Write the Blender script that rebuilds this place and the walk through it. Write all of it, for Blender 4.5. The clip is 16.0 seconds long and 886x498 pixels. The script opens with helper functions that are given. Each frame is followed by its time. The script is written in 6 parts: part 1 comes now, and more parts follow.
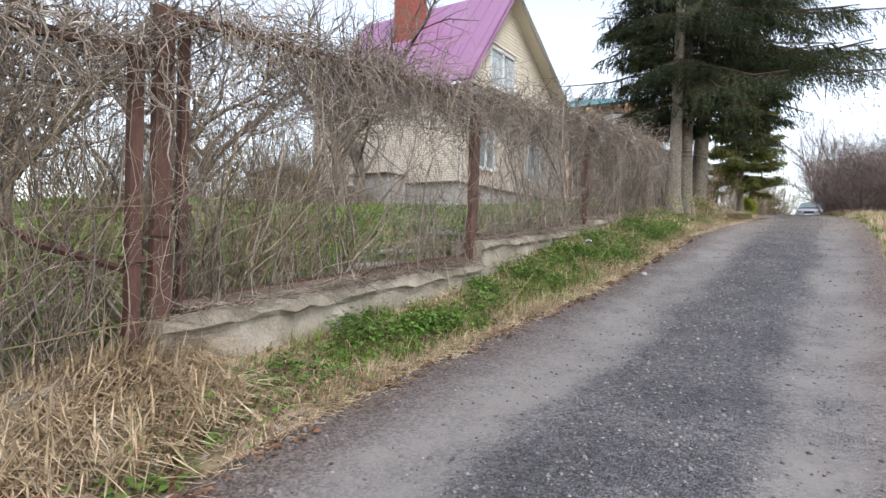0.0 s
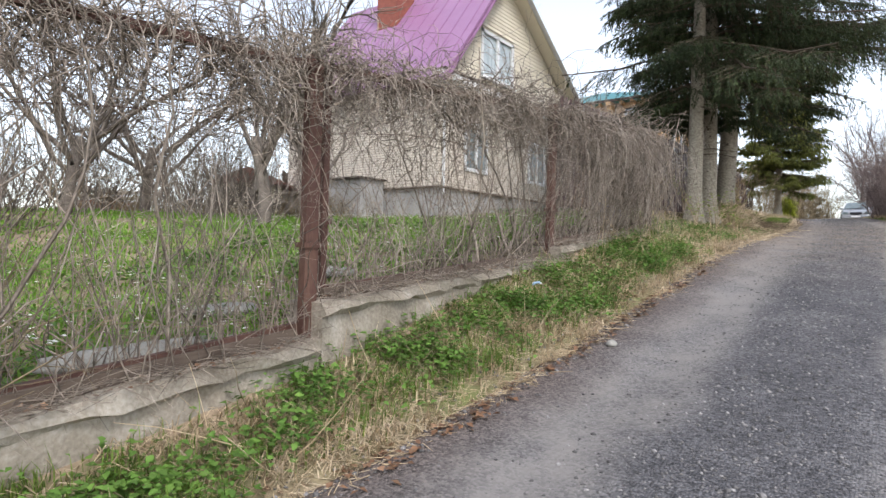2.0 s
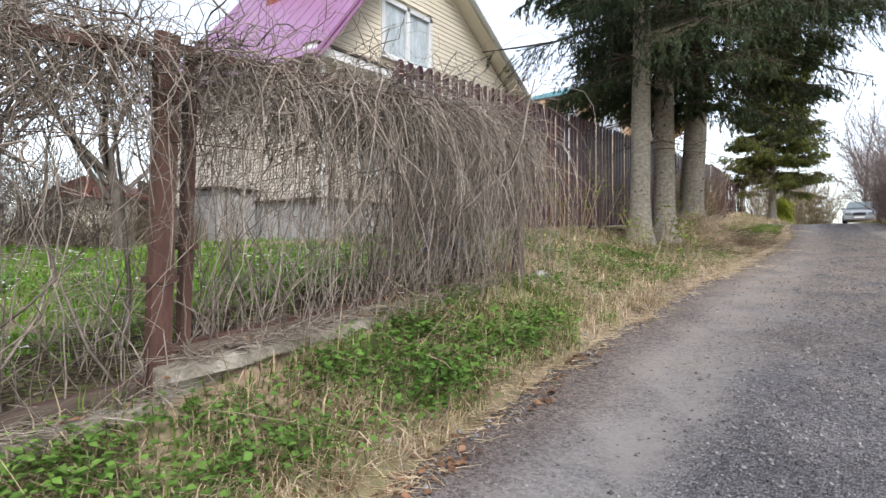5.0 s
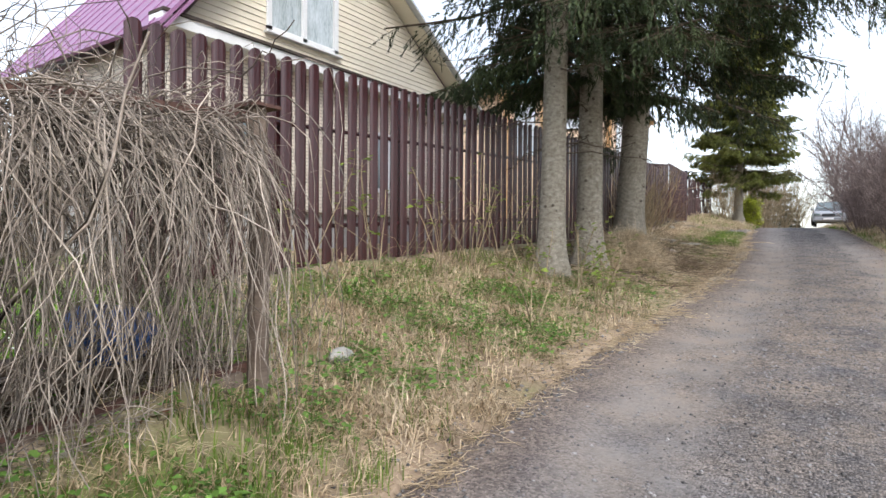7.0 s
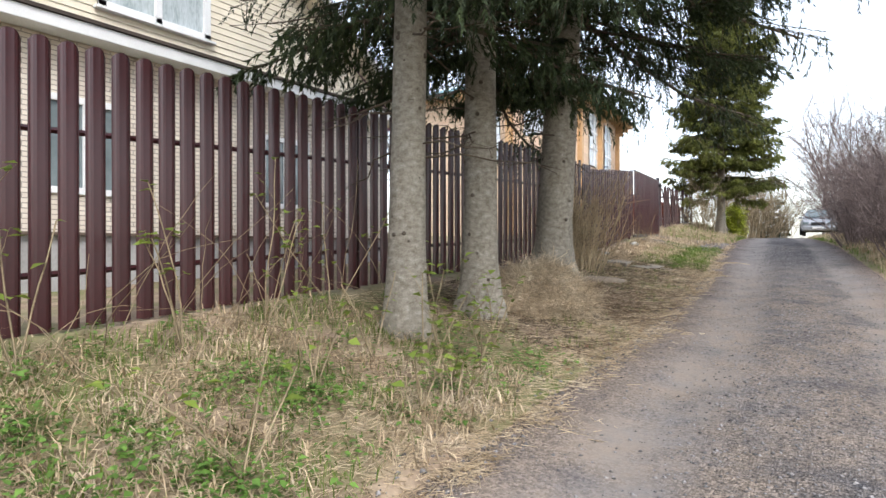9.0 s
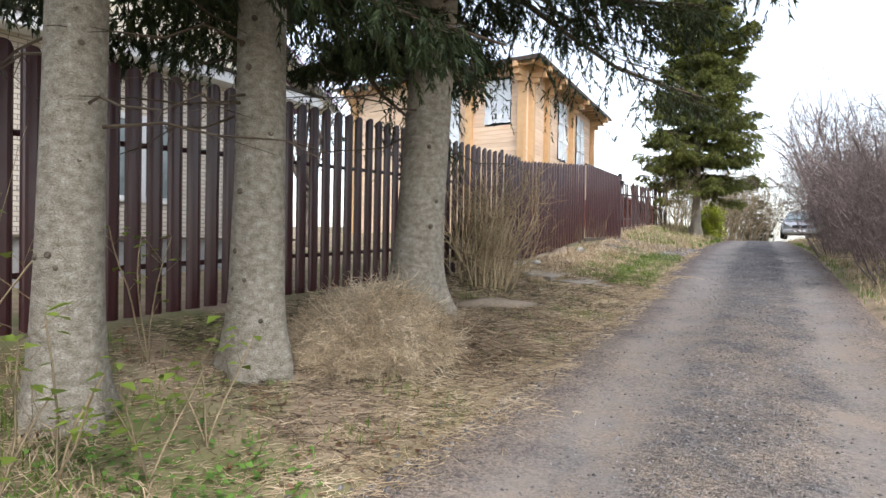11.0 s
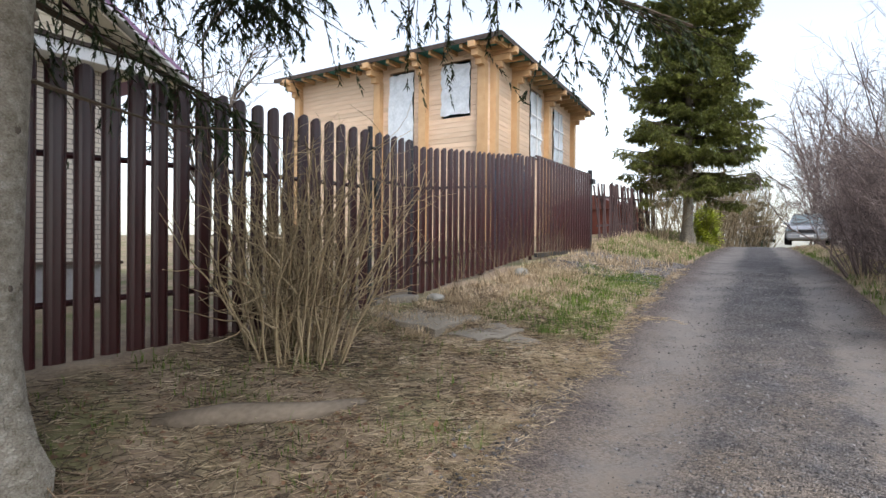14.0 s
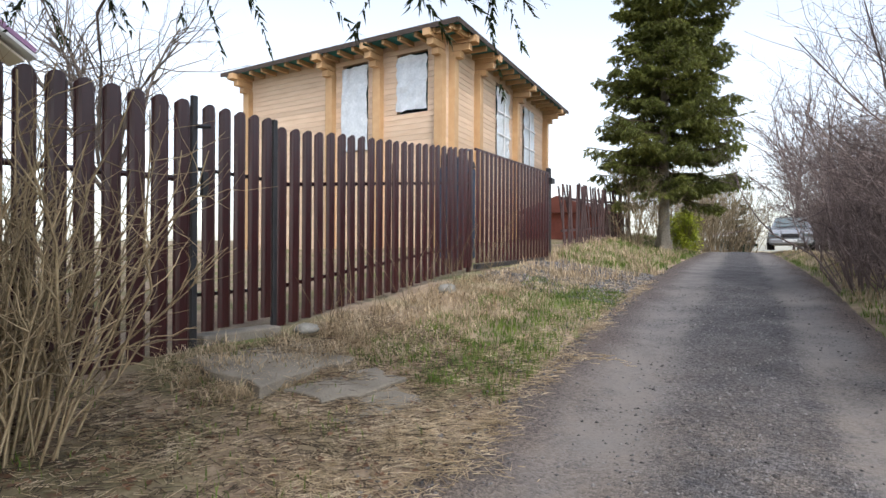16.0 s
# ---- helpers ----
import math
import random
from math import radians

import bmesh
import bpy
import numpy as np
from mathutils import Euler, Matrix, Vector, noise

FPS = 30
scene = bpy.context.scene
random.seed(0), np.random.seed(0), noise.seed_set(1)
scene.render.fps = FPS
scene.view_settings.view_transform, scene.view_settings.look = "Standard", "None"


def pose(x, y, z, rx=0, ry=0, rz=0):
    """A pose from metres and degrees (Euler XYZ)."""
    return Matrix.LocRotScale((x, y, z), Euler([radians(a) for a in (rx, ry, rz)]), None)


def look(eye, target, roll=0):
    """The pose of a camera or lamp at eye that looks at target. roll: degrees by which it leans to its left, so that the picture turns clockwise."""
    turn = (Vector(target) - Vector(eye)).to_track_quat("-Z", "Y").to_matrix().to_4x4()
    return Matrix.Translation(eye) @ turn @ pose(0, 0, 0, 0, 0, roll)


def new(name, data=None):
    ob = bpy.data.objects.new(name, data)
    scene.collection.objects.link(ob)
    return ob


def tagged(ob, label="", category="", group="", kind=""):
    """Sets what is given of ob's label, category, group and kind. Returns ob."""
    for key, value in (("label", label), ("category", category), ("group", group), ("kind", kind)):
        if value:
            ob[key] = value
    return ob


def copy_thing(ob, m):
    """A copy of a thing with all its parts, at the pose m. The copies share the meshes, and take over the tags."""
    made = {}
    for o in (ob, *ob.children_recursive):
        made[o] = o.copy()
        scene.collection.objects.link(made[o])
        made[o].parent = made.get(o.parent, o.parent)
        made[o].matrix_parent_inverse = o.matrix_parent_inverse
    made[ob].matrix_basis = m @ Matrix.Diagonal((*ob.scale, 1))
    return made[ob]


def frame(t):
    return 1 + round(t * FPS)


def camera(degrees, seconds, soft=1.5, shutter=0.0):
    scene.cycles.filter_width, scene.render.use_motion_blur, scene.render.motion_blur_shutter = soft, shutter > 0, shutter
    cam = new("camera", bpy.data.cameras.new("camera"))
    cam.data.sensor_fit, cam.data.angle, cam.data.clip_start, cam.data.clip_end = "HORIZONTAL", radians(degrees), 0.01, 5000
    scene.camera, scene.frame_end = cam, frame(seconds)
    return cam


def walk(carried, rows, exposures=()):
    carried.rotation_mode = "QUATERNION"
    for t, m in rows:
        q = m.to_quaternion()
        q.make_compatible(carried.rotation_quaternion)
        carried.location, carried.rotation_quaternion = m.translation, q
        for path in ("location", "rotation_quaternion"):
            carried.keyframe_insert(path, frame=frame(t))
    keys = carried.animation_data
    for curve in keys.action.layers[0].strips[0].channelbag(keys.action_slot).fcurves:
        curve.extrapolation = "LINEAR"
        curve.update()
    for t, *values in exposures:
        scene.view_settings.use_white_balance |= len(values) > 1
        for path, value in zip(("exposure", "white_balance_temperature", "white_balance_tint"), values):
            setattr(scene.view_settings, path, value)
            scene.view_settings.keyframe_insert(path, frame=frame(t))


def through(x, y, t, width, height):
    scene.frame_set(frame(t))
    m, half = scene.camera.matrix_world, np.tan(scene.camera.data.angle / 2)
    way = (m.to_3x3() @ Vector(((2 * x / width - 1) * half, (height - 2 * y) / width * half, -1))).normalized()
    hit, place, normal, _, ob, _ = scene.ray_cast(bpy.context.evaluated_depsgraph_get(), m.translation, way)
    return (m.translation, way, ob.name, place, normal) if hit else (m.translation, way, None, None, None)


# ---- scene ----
cam = camera(74.0, 16.0)
PATH = [
    (0, (0.51, 0.198, 1.217), (-0.59, 1.868, 1.215), 1.2),
    (0.5, (0.456, 0.97, 1.326), (-0.662, 2.628, 1.322), 1.2),
    (1, (0.437, 1.697, 1.474), (-0.692, 3.347, 1.47), 1.2),
    (1.5, (0.324, 2.417, 1.574), (-0.838, 4.045, 1.569), 1.2),
    (2, (0.24, 3.136, 1.673), (-0.945, 4.747, 1.669), 1.0),
    (2.5, (0.03, 3.945, 1.748), (-1.21, 5.514, 1.741), 1.0),
    (3, (-0.039, 4.727, 1.871), (-1.289, 6.288, 1.87), 0.5),
    (3.5, (-0.126, 5.509, 1.967), (-1.376, 7.07, 1.968), 0.5),
    (4, (-0.052, 6.276, 2.028), (-1.292, 7.845, 2.05), -0.5),
    (4.5, (-0.029, 7.075, 2.137), (-1.255, 8.654, 2.154), -0.3),
    (5, (0.06, 7.80, 2.269), (-1.13, 9.407, 2.273), 0.0),
    (5.2, (0.07, 8.07, 2.29), (-1.117, 9.679, 2.28), 0.4),
    (7.3, (0.045, 11.142, 2.924), (-1.086, 12.791, 2.893), 0.5),
    (7.5, (0.025, 11.501, 2.978), (-1.112, 13.146, 2.955), 0.4),
    (8, (0.019, 12.332, 3.041), (-1.112, 13.981, 3.025), 0.2),
    (8.2, (-0.004, 12.649, 3.052), (-1.134, 14.299, 3.044), -0.0),
    (10.3, (0.332, 15.484, 3.36), (-0.772, 17.152, 3.35), 0.2),
    (10.5, (0.321, 15.811, 3.352), (-0.783, 17.479, 3.338), 0.1),
    (11, (0.306, 16.552, 3.42), (-0.787, 18.227, 3.393), 1.0),
    (11.5, (0.317, 17.301, 3.492), (-0.78, 18.973, 3.469), 0.5),
    (12, (0.342, 18.022, 3.55), (-0.755, 19.694, 3.528), 0.2),
    (12.5, (0.31, 18.71, 3.617), (-0.783, 20.384, 3.595), 0.3),
    (13, (0.207, 19.391, 3.655), (-0.875, 21.073, 3.633), 0.2),
    (13.5, (0.006, 20.06, 3.664), (-1.072, 21.745, 3.657), 0.5),
    (14, (-0.176, 20.61, 3.704), (-1.265, 22.287, 3.691), 0.5),
    (14.5, (-0.271, 21.09, 3.719), (-1.374, 22.758, 3.719), 0.4),
    (15, (-0.406, 21.666, 3.7), (-1.534, 23.318, 3.699), 0.2),
    (15.5, (-0.428, 22.218, 3.757), (-1.545, 23.878, 3.75), 0.2),
    (16, (-0.265, 22.728, 3.8), (-1.317, 24.429, 3.802), 0.3),
]

walk(cam, [(t, look(eye, target, roll)) for t, eye, target, roll in PATH], [(0, 1.30), (5, 1.37), (7.5, 1.46), (10.5, 1.58), (12, 1.54), (13.5, 1.26), (16, 1.22)])

# ---- world and sun: bright overcast spring day ----
world = bpy.data.worlds.new("overcast_sky")
scene.world = world
world.use_nodes = True
wn, wl = world.node_tree.nodes, world.node_tree.links
wn.clear()
sky = wn.new("ShaderNodeTexSky")
sky.sky_type, sky.sun_disc = "NISHITA", False
sky.sun_elevation, sky.sun_rotation = radians(50), radians(130)
sky.air_density, sky.dust_density, sky.ozone_density = 1.0, 1.6, 1.0
pale = wn.new("ShaderNodeHueSaturation")
pale.inputs["Saturation"].default_value = 0.50
background = wn.new("ShaderNodeBackground")
background.inputs["Strength"].default_value = 0.15
sky_out = wn.new("ShaderNodeOutputWorld")
wl.new(sky.outputs[0], pale.inputs["Color"])
wl.new(pale.outputs[0], background.inputs["Color"])
wl.new(background.outputs[0], sky_out.inputs["Surface"])

sun = new("sun", bpy.data.lights.new("sun", "SUN"))
sun.data.energy, sun.data.angle, sun.data.color = 0.9, radians(16), (1.0, 0.97, 0.95)
sun.matrix_basis = look((18, -2, 26), (0, 10, 2))


# ---- materials ----
def material(name, colors, scale=8.0, rough=0.85, bump=0.2, fine=60.0, metal=0.0, spread=0.5, stretch=(1, 1, 1), vary=0.0, island=False, spec=0.3):
    """Noise at two scales between the colours, fine relief, and a shift in brightness from piece to piece."""
    m = bpy.data.materials.new(name)
    m.use_nodes = True
    n, l = m.node_tree.nodes, m.node_tree.links
    b = n["Principled BSDF"]
    b.inputs["Roughness"].default_value, b.inputs["Metallic"].default_value = rough, metal
    b.inputs["Specular IOR Level"].default_value = spec
    tc, mp = n.new("ShaderNodeTexCoord"), n.new("ShaderNodeMapping")
    mp.inputs["Scale"].default_value = stretch
    l.new(tc.outputs["Object"], mp.inputs["Vector"])
    big, small, mix, ramp = n.new("ShaderNodeTexNoise"), n.new("ShaderNodeTexNoise"), n.new("ShaderNodeMix"), n.new("ShaderNodeValToRGB")
    big.inputs["Scale"].default_value, small.inputs["Scale"].default_value = scale, fine
    big.inputs["Detail"].default_value, small.inputs["Detail"].default_value = 5, 3
    l.new(mp.outputs[0], big.inputs["Vector"])
    l.new(mp.outputs[0], small.inputs["Vector"])
    mix.inputs["Factor"].default_value = 0.4
    l.new(big.outputs["Fac"], mix.inputs["A"])
    l.new(small.outputs["Fac"], mix.inputs["B"])
    l.new(mix.outputs["Result"], ramp.inputs["Fac"])
    e = ramp.color_ramp.elements
    lo, hi = 0.5 - spread * 0.4, 0.5 + spread * 0.4
    e[0].position, e[1].position = lo, hi
    e[0].color, e[1].color = (*colors[0], 1), (*colors[-1], 1)
    for k, c in enumerate(colors[1:-1]):
        e.new(lo + (hi - lo) * (k + 1) / (len(colors) - 1)).color = (*c, 1)
    out = ramp.outputs["Color"]
    if vary:
        src = n.new("ShaderNodeNewGeometry").outputs["Random Per Island"] if island else n.new("ShaderNodeObjectInfo").outputs["Random"]
        rng, hsv = n.new("ShaderNodeMapRange"), n.new("ShaderNodeHueSaturation")
        rng.inputs["To Min"].default_value, rng.inputs["To Max"].default_value = 1 - vary, 1 + vary
        l.new(src, rng.inputs["Value"])
        l.new(rng.outputs[0], hsv.inputs["Value"])
        l.new(out, hsv.inputs["Color"])
        out = hsv.outputs["Color"]
    l.new(out, b.inputs["Base Color"])
    if bump:
        bp = n.new("ShaderNodeBump")
        bp.inputs["Strength"].default_value, bp.inputs["Distance"].default_value = bump, 0.02
        l.new(mix.outputs["Result"], bp.inputs["Height"])
        l.new(bp.outputs[0], b.inputs["Normal"])
    return m


def leafy(name, colors, vary=0.35, through=0.35, scale=3.0, rough=0.6):
    """Thin leaves and blades: brightness varies by piece, and some light passes through."""
    m = material(name, colors, scale=scale, rough=rough, bump=0, vary=vary, island=True, fine=14.0)
    n, l = m.node_tree.nodes, m.node_tree.links
    b = n["Principled BSDF"]
    tr, mx = n.new("ShaderNodeBsdfTranslucent"), n.new("ShaderNodeMixShader")
    mx.inputs[0].default_value = through
    l.new(b.inputs["Base Color"].links[0].from_socket, tr.inputs["Color"])
    l.new(b.outputs[0], mx.inputs[1])
    l.new(tr.outputs[0], mx.inputs[2])
    l.new(mx.outputs[0], n["Material Output"].inputs["Surface"])
    return m


M_root = material("worn_bare_root", [(0.12, 0.095, 0.07), (0.26, 0.21, 0.16)], scale=4, fine=40, bump=0.6, rough=0.95, stretch=(1, 0.4, 1))
M_conc = material("old_concrete", [(0.10, 0.08, 0.056), (0.27, 0.235, 0.19), (0.46, 0.425, 0.375)], scale=3.2, fine=45, bump=0.9, rough=0.9, spread=0.7)
M_render = material("pale_grey_render", [(0.26, 0.255, 0.25), (0.42, 0.415, 0.41)], scale=1.8, fine=30, bump=0.25, rough=0.9)
M_slab = material("concrete_slab", [(0.13, 0.112, 0.09), (0.31, 0.275, 0.225)], scale=4, fine=70, bump=0.4, rough=0.9, vary=0.12)
M_rust = material("rusty_brown_steel", [(0.045, 0.022, 0.016), (0.09, 0.045, 0.035), (0.15, 0.085, 0.06)], scale=5, fine=60, bump=0.3, rough=0.7, spread=0.7, stretch=(1, 1, 0.3))
M_oldwood = material("weathered_board", [(0.07, 0.05, 0.04), (0.17, 0.13, 0.10)], scale=5, fine=60, bump=0.5, rough=0.9, stretch=(1, 0.15, 1), vary=0.2)
M_maroon = material("maroon_painted_steel", [(0.029, 0.0062, 0.0075), (0.042, 0.0088, 0.0102)], scale=3, fine=30, bump=0.03, rough=0.30, vary=0.10, spec=0.5)
M_black = material("black_painted_steel", [(0.012, 0.012, 0.014), (0.03, 0.03, 0.035)], scale=6, fine=60, bump=0.05, rough=0.45, spec=0.5)
def bark_material():
    """Scaly grey bark: flakes with dark cracks and pale lichen."""
    m = material("scaly_spruce_bark", [(0.10, 0.085, 0.060), (0.225, 0.198, 0.155), (0.345, 0.312, 0.258), (0.54, 0.505, 0.45)], scale=16, fine=85, bump=1.0, rough=0.95, spread=0.62, stretch=(1, 1, 1.5))
    n, l = m.node_tree.nodes, m.node_tree.links
    b = n["Principled BSDF"]
    base = b.inputs["Base Color"].links[0].from_socket
    vor, ramp, mul = n.new("ShaderNodeTexVoronoi"), n.new("ShaderNodeValToRGB"), n.new("ShaderNodeMix")
    vor.feature = "DISTANCE_TO_EDGE"
    vor.inputs["Scale"].default_value = 46
    l.new(n["Mapping"].outputs[0], vor.inputs["Vector"])
    l.new(vor.outputs["Distance"], ramp.inputs["Fac"])
    ramp.color_ramp.elements[0].color, ramp.color_ramp.elements[1].position = (0.45, 0.42, 0.38, 1), 0.16
    mul.data_type, mul.blend_type = "RGBA", "MULTIPLY"
    mul.inputs["Factor"].default_value = 0.24
    l.new(base, mul.inputs["A"])
    l.new(ramp.outputs["Color"], mul.inputs["B"])
    l.new(mul.outputs["Result"], b.inputs["Base Color"])
    bp = n.new("ShaderNodeBump")
    bp.inputs["Strength"].default_value, bp.inputs["Distance"].default_value = 0.6, 0.015
    l.new(ramp.outputs["Color"], bp.inputs["Height"])
    l.new(b.inputs["Normal"].links[0].from_socket, bp.inputs["Normal"])
    l.new(bp.outputs[0], b.inputs["Normal"])
    return m


M_bark = bark_material()
M_knot = material("branch_knots", [(0.045, 0.036, 0.028), (0.17, 0.14, 0.11)], scale=24, bump=0.4, rough=0.95)
M_pale = material("pale_sawn_boards", [(0.34, 0.30, 0.25), (0.50, 0.46, 0.40)], scale=5, rough=0.9, vary=0.2)
M_twig = material("spruce_twig", [(0.05, 0.035, 0.025), (0.11, 0.085, 0.06)], scale=9, bump=0.3, rough=0.95)
# backlight darkening is in M_needle's colour, sunlight in M_needle2's paler yellow-olive
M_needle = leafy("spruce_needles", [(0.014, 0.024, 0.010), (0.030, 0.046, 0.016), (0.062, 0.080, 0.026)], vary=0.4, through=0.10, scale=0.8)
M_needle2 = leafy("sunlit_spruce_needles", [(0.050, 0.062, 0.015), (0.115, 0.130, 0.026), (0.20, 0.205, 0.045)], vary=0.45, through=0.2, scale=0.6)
M_vine = material("bare_vine_stems", [(0.10, 0.078, 0.062), (0.24, 0.20, 0.165), (0.42, 0.365, 0.31)], scale=2.5, fine=30, bump=0, rough=0.95, vary=0.5, island=True)
M_stem = material("bare_shrub_stems", [(0.11, 0.085, 0.052), (0.23, 0.18, 0.112), (0.35, 0.28, 0.175)], scale=3, fine=40, bump=0, rough=0.9, vary=0.35, island=True)
M_cane = material("tan_shrub_canes", [(0.17, 0.13, 0.08), (0.36, 0.28, 0.175), (0.54, 0.43, 0.275)], scale=3, fine=40, bump=0, rough=0.85, vary=0.45, island=True)
M_shrub = material("purplish_bare_twigs", [(0.078, 0.058, 0.055), (0.175, 0.136, 0.128), (0.275, 0.22, 0.205)], scale=2, fine=30, bump=0, rough=0.95, vary=0.4, island=True)
M_treebark = material("garden_tree_bark", [(0.075, 0.062, 0.052), (0.15, 0.125, 0.105), (0.24, 0.21, 0.18)], scale=6, fine=40, bump=0.6, rough=0.95)
M_straw = leafy("dry_grass", [(0.28, 0.20, 0.115), (0.49, 0.385, 0.255), (0.68, 0.575, 0.43)], vary=0.35, through=0.25, rough=0.85)
M_hay = leafy("raked_hay", [(0.34, 0.25, 0.155), (0.55, 0.44, 0.30), (0.74, 0.64, 0.49)], vary=0.45, through=0.15, rough=0.85)
M_grass = leafy("spring_grass", [(0.07, 0.115, 0.02), (0.13, 0.20, 0.035), (0.21, 0.27, 0.06)], vary=0.35, through=0.35)
M_weed = leafy("nettle_leaves", [(0.062, 0.125, 0.025), (0.112, 0.21, 0.04), (0.175, 0.285, 0.062)], vary=0.35, through=0.3)
M_lawn = leafy("lawn_leaves", [(0.085, 0.18, 0.022), (0.15, 0.28, 0.036), (0.22, 0.34, 0.06)], vary=0.3, through=0.3, scale=1.0)
M_petal = material("white_petals", [(0.75, 0.75, 0.70), (0.85, 0.85, 0.80)], bump=0, rough=0.7)
M_siding = material("cream_siding", [(0.70, 0.63, 0.50), (0.78, 0.72, 0.59)], scale=2, fine=40, bump=0.05, rough=0.5, vary=0.05)
M_white = material("white_painted_trim", [(0.66, 0.67, 0.68), (0.78, 0.79, 0.80)], scale=3, fine=40, bump=0.03, rough=0.5)
M_roof = material("magenta_metal_roof", [(0.245, 0.118, 0.225), (0.31, 0.165, 0.29)], scale=1.5, fine=30, bump=0.05, rough=0.35, spec=0.5, spread=0.6)
M_teal = material("teal_metal_roof", [(0.02, 0.14, 0.15), (0.03, 0.20, 0.21)], scale=2, bump=0.03, rough=0.4)
M_redroof = material("brownish_red_roof", [(0.14, 0.045, 0.035), (0.22, 0.08, 0.06)], scale=2, bump=0.1, rough=0.6)
M_redbrick = material("red_chimney_brick", [(0.15, 0.05, 0.04), (0.26, 0.09, 0.065)], scale=6, fine=60, bump=0.3, rough=0.9, vary=0.25)
M_log = material("new_pine_timber", [(0.54, 0.375, 0.255), (0.64, 0.48, 0.345), (0.72, 0.58, 0.44)], scale=2.5, fine=40, bump=0.1, rough=0.65, stretch=(0.5, 0.5, 4), vary=0.10, spread=0.7)
M_beam = material("orange_pine_beam", [(0.46, 0.28, 0.14), (0.57, 0.38, 0.21)], scale=4, fine=50, bump=0.1, rough=0.6, vary=0.1)
M_darkroof = material("dark_roof_felt", [(0.035, 0.028, 0.025), (0.08, 0.06, 0.05)], scale=4, fine=50, bump=0.2, rough=0.8)
M_film = material("crumpled_window_film", [(0.45, 0.50, 0.54), (0.72, 0.76, 0.80)], scale=3, fine=12, bump=0.6, rough=0.25, spec=0.6, spread=0.6)
M_glass = material("window_pane", [(0.10, 0.13, 0.14), (0.22, 0.26, 0.27)], scale=1.2, fine=5, bump=0, rough=0.06, spec=0.8)
# lace curtain and the sky's pale bluish reflection, both put into the pane's colour
M_lace_sky = material("lace_and_sky_reflection", [(0.20, 0.25, 0.25), (0.44, 0.50, 0.52), (0.62, 0.68, 0.71)], scale=2.2, fine=14, bump=0, rough=0.06, spec=0.8, stretch=(1, 2.5, 0.6), spread=0.5)
M_blue = material("dark_blue_steel", [(0.02, 0.035, 0.06), (0.04, 0.07, 0.11)], scale=6, bump=0.05, rough=0.5)
M_stone = material("pale_stone", [(0.16, 0.155, 0.14), (0.33, 0.32, 0.29)], scale=9, fine=60, bump=0.4, rough=0.9, vary=0.2, island=True)
M_gravel = material("gravel_stones", [(0.08, 0.075, 0.075), (0.15, 0.142, 0.14), (0.25, 0.238, 0.23)], scale=14, fine=80, bump=0.2, rough=0.9, vary=0.65, island=True)
M_leaf = leafy("dead_brown_leaves", [(0.09, 0.045, 0.025), (0.17, 0.09, 0.05), (0.26, 0.16, 0.10)], vary=0.4, through=0.1)
M_car = material("silver_car_paint", [(0.40, 0.42, 0.45), (0.46, 0.48, 0.51)], bump=0, rough=0.25, metal=0.5)
M_tyre = material("black_rubber", [(0.015, 0.015, 0.016), (0.03, 0.03, 0.03)], bump=0.1, rough=0.9)


def brick_material(name, c1, c2, mortar, w=0.25, h=0.075):
    m = material(name, [c1, c2], scale=3, bump=0.1)
    n, l = m.node_tree.nodes, m.node_tree.links
    b = n["Principled BSDF"]
    br, mp, tc = n.new("ShaderNodeTexBrick"), n.new("ShaderNodeMapping"), n.new("ShaderNodeTexCoord")
    mp.inputs["Rotation"].default_value = (radians(90), 0, radians(90))
    l.new(tc.outputs["UV"], br.inputs["Vector"])
    for k, v in (("Color1", c1), ("Color2", c2), ("Mortar", mortar)):
        br.inputs[k].default_value = (*v, 1)
    br.inputs["Scale"].default_value = 1.0
    br.inputs["Brick Width"].default_value, br.inputs["Row Height"].default_value, br.inputs["Mortar Size"].default_value = w, h, 0.008
    l.new(br.outputs["Color"], b.inputs["Base Color"])
    bp = n.new("ShaderNodeBump")
    bp.inputs["Strength"].default_value, bp.inputs["Distance"].default_value, bp.invert = 0.6, 0.01, True
    l.new(br.outputs["Fac"], bp.inputs["Height"])
    l.new(bp.outputs[0], b.inputs["Normal"])
    return m


M_brick = brick_material("pale_silicate_brick", (0.60, 0.53, 0.45), (0.68, 0.62, 0.53), (0.30, 0.27, 0.24))


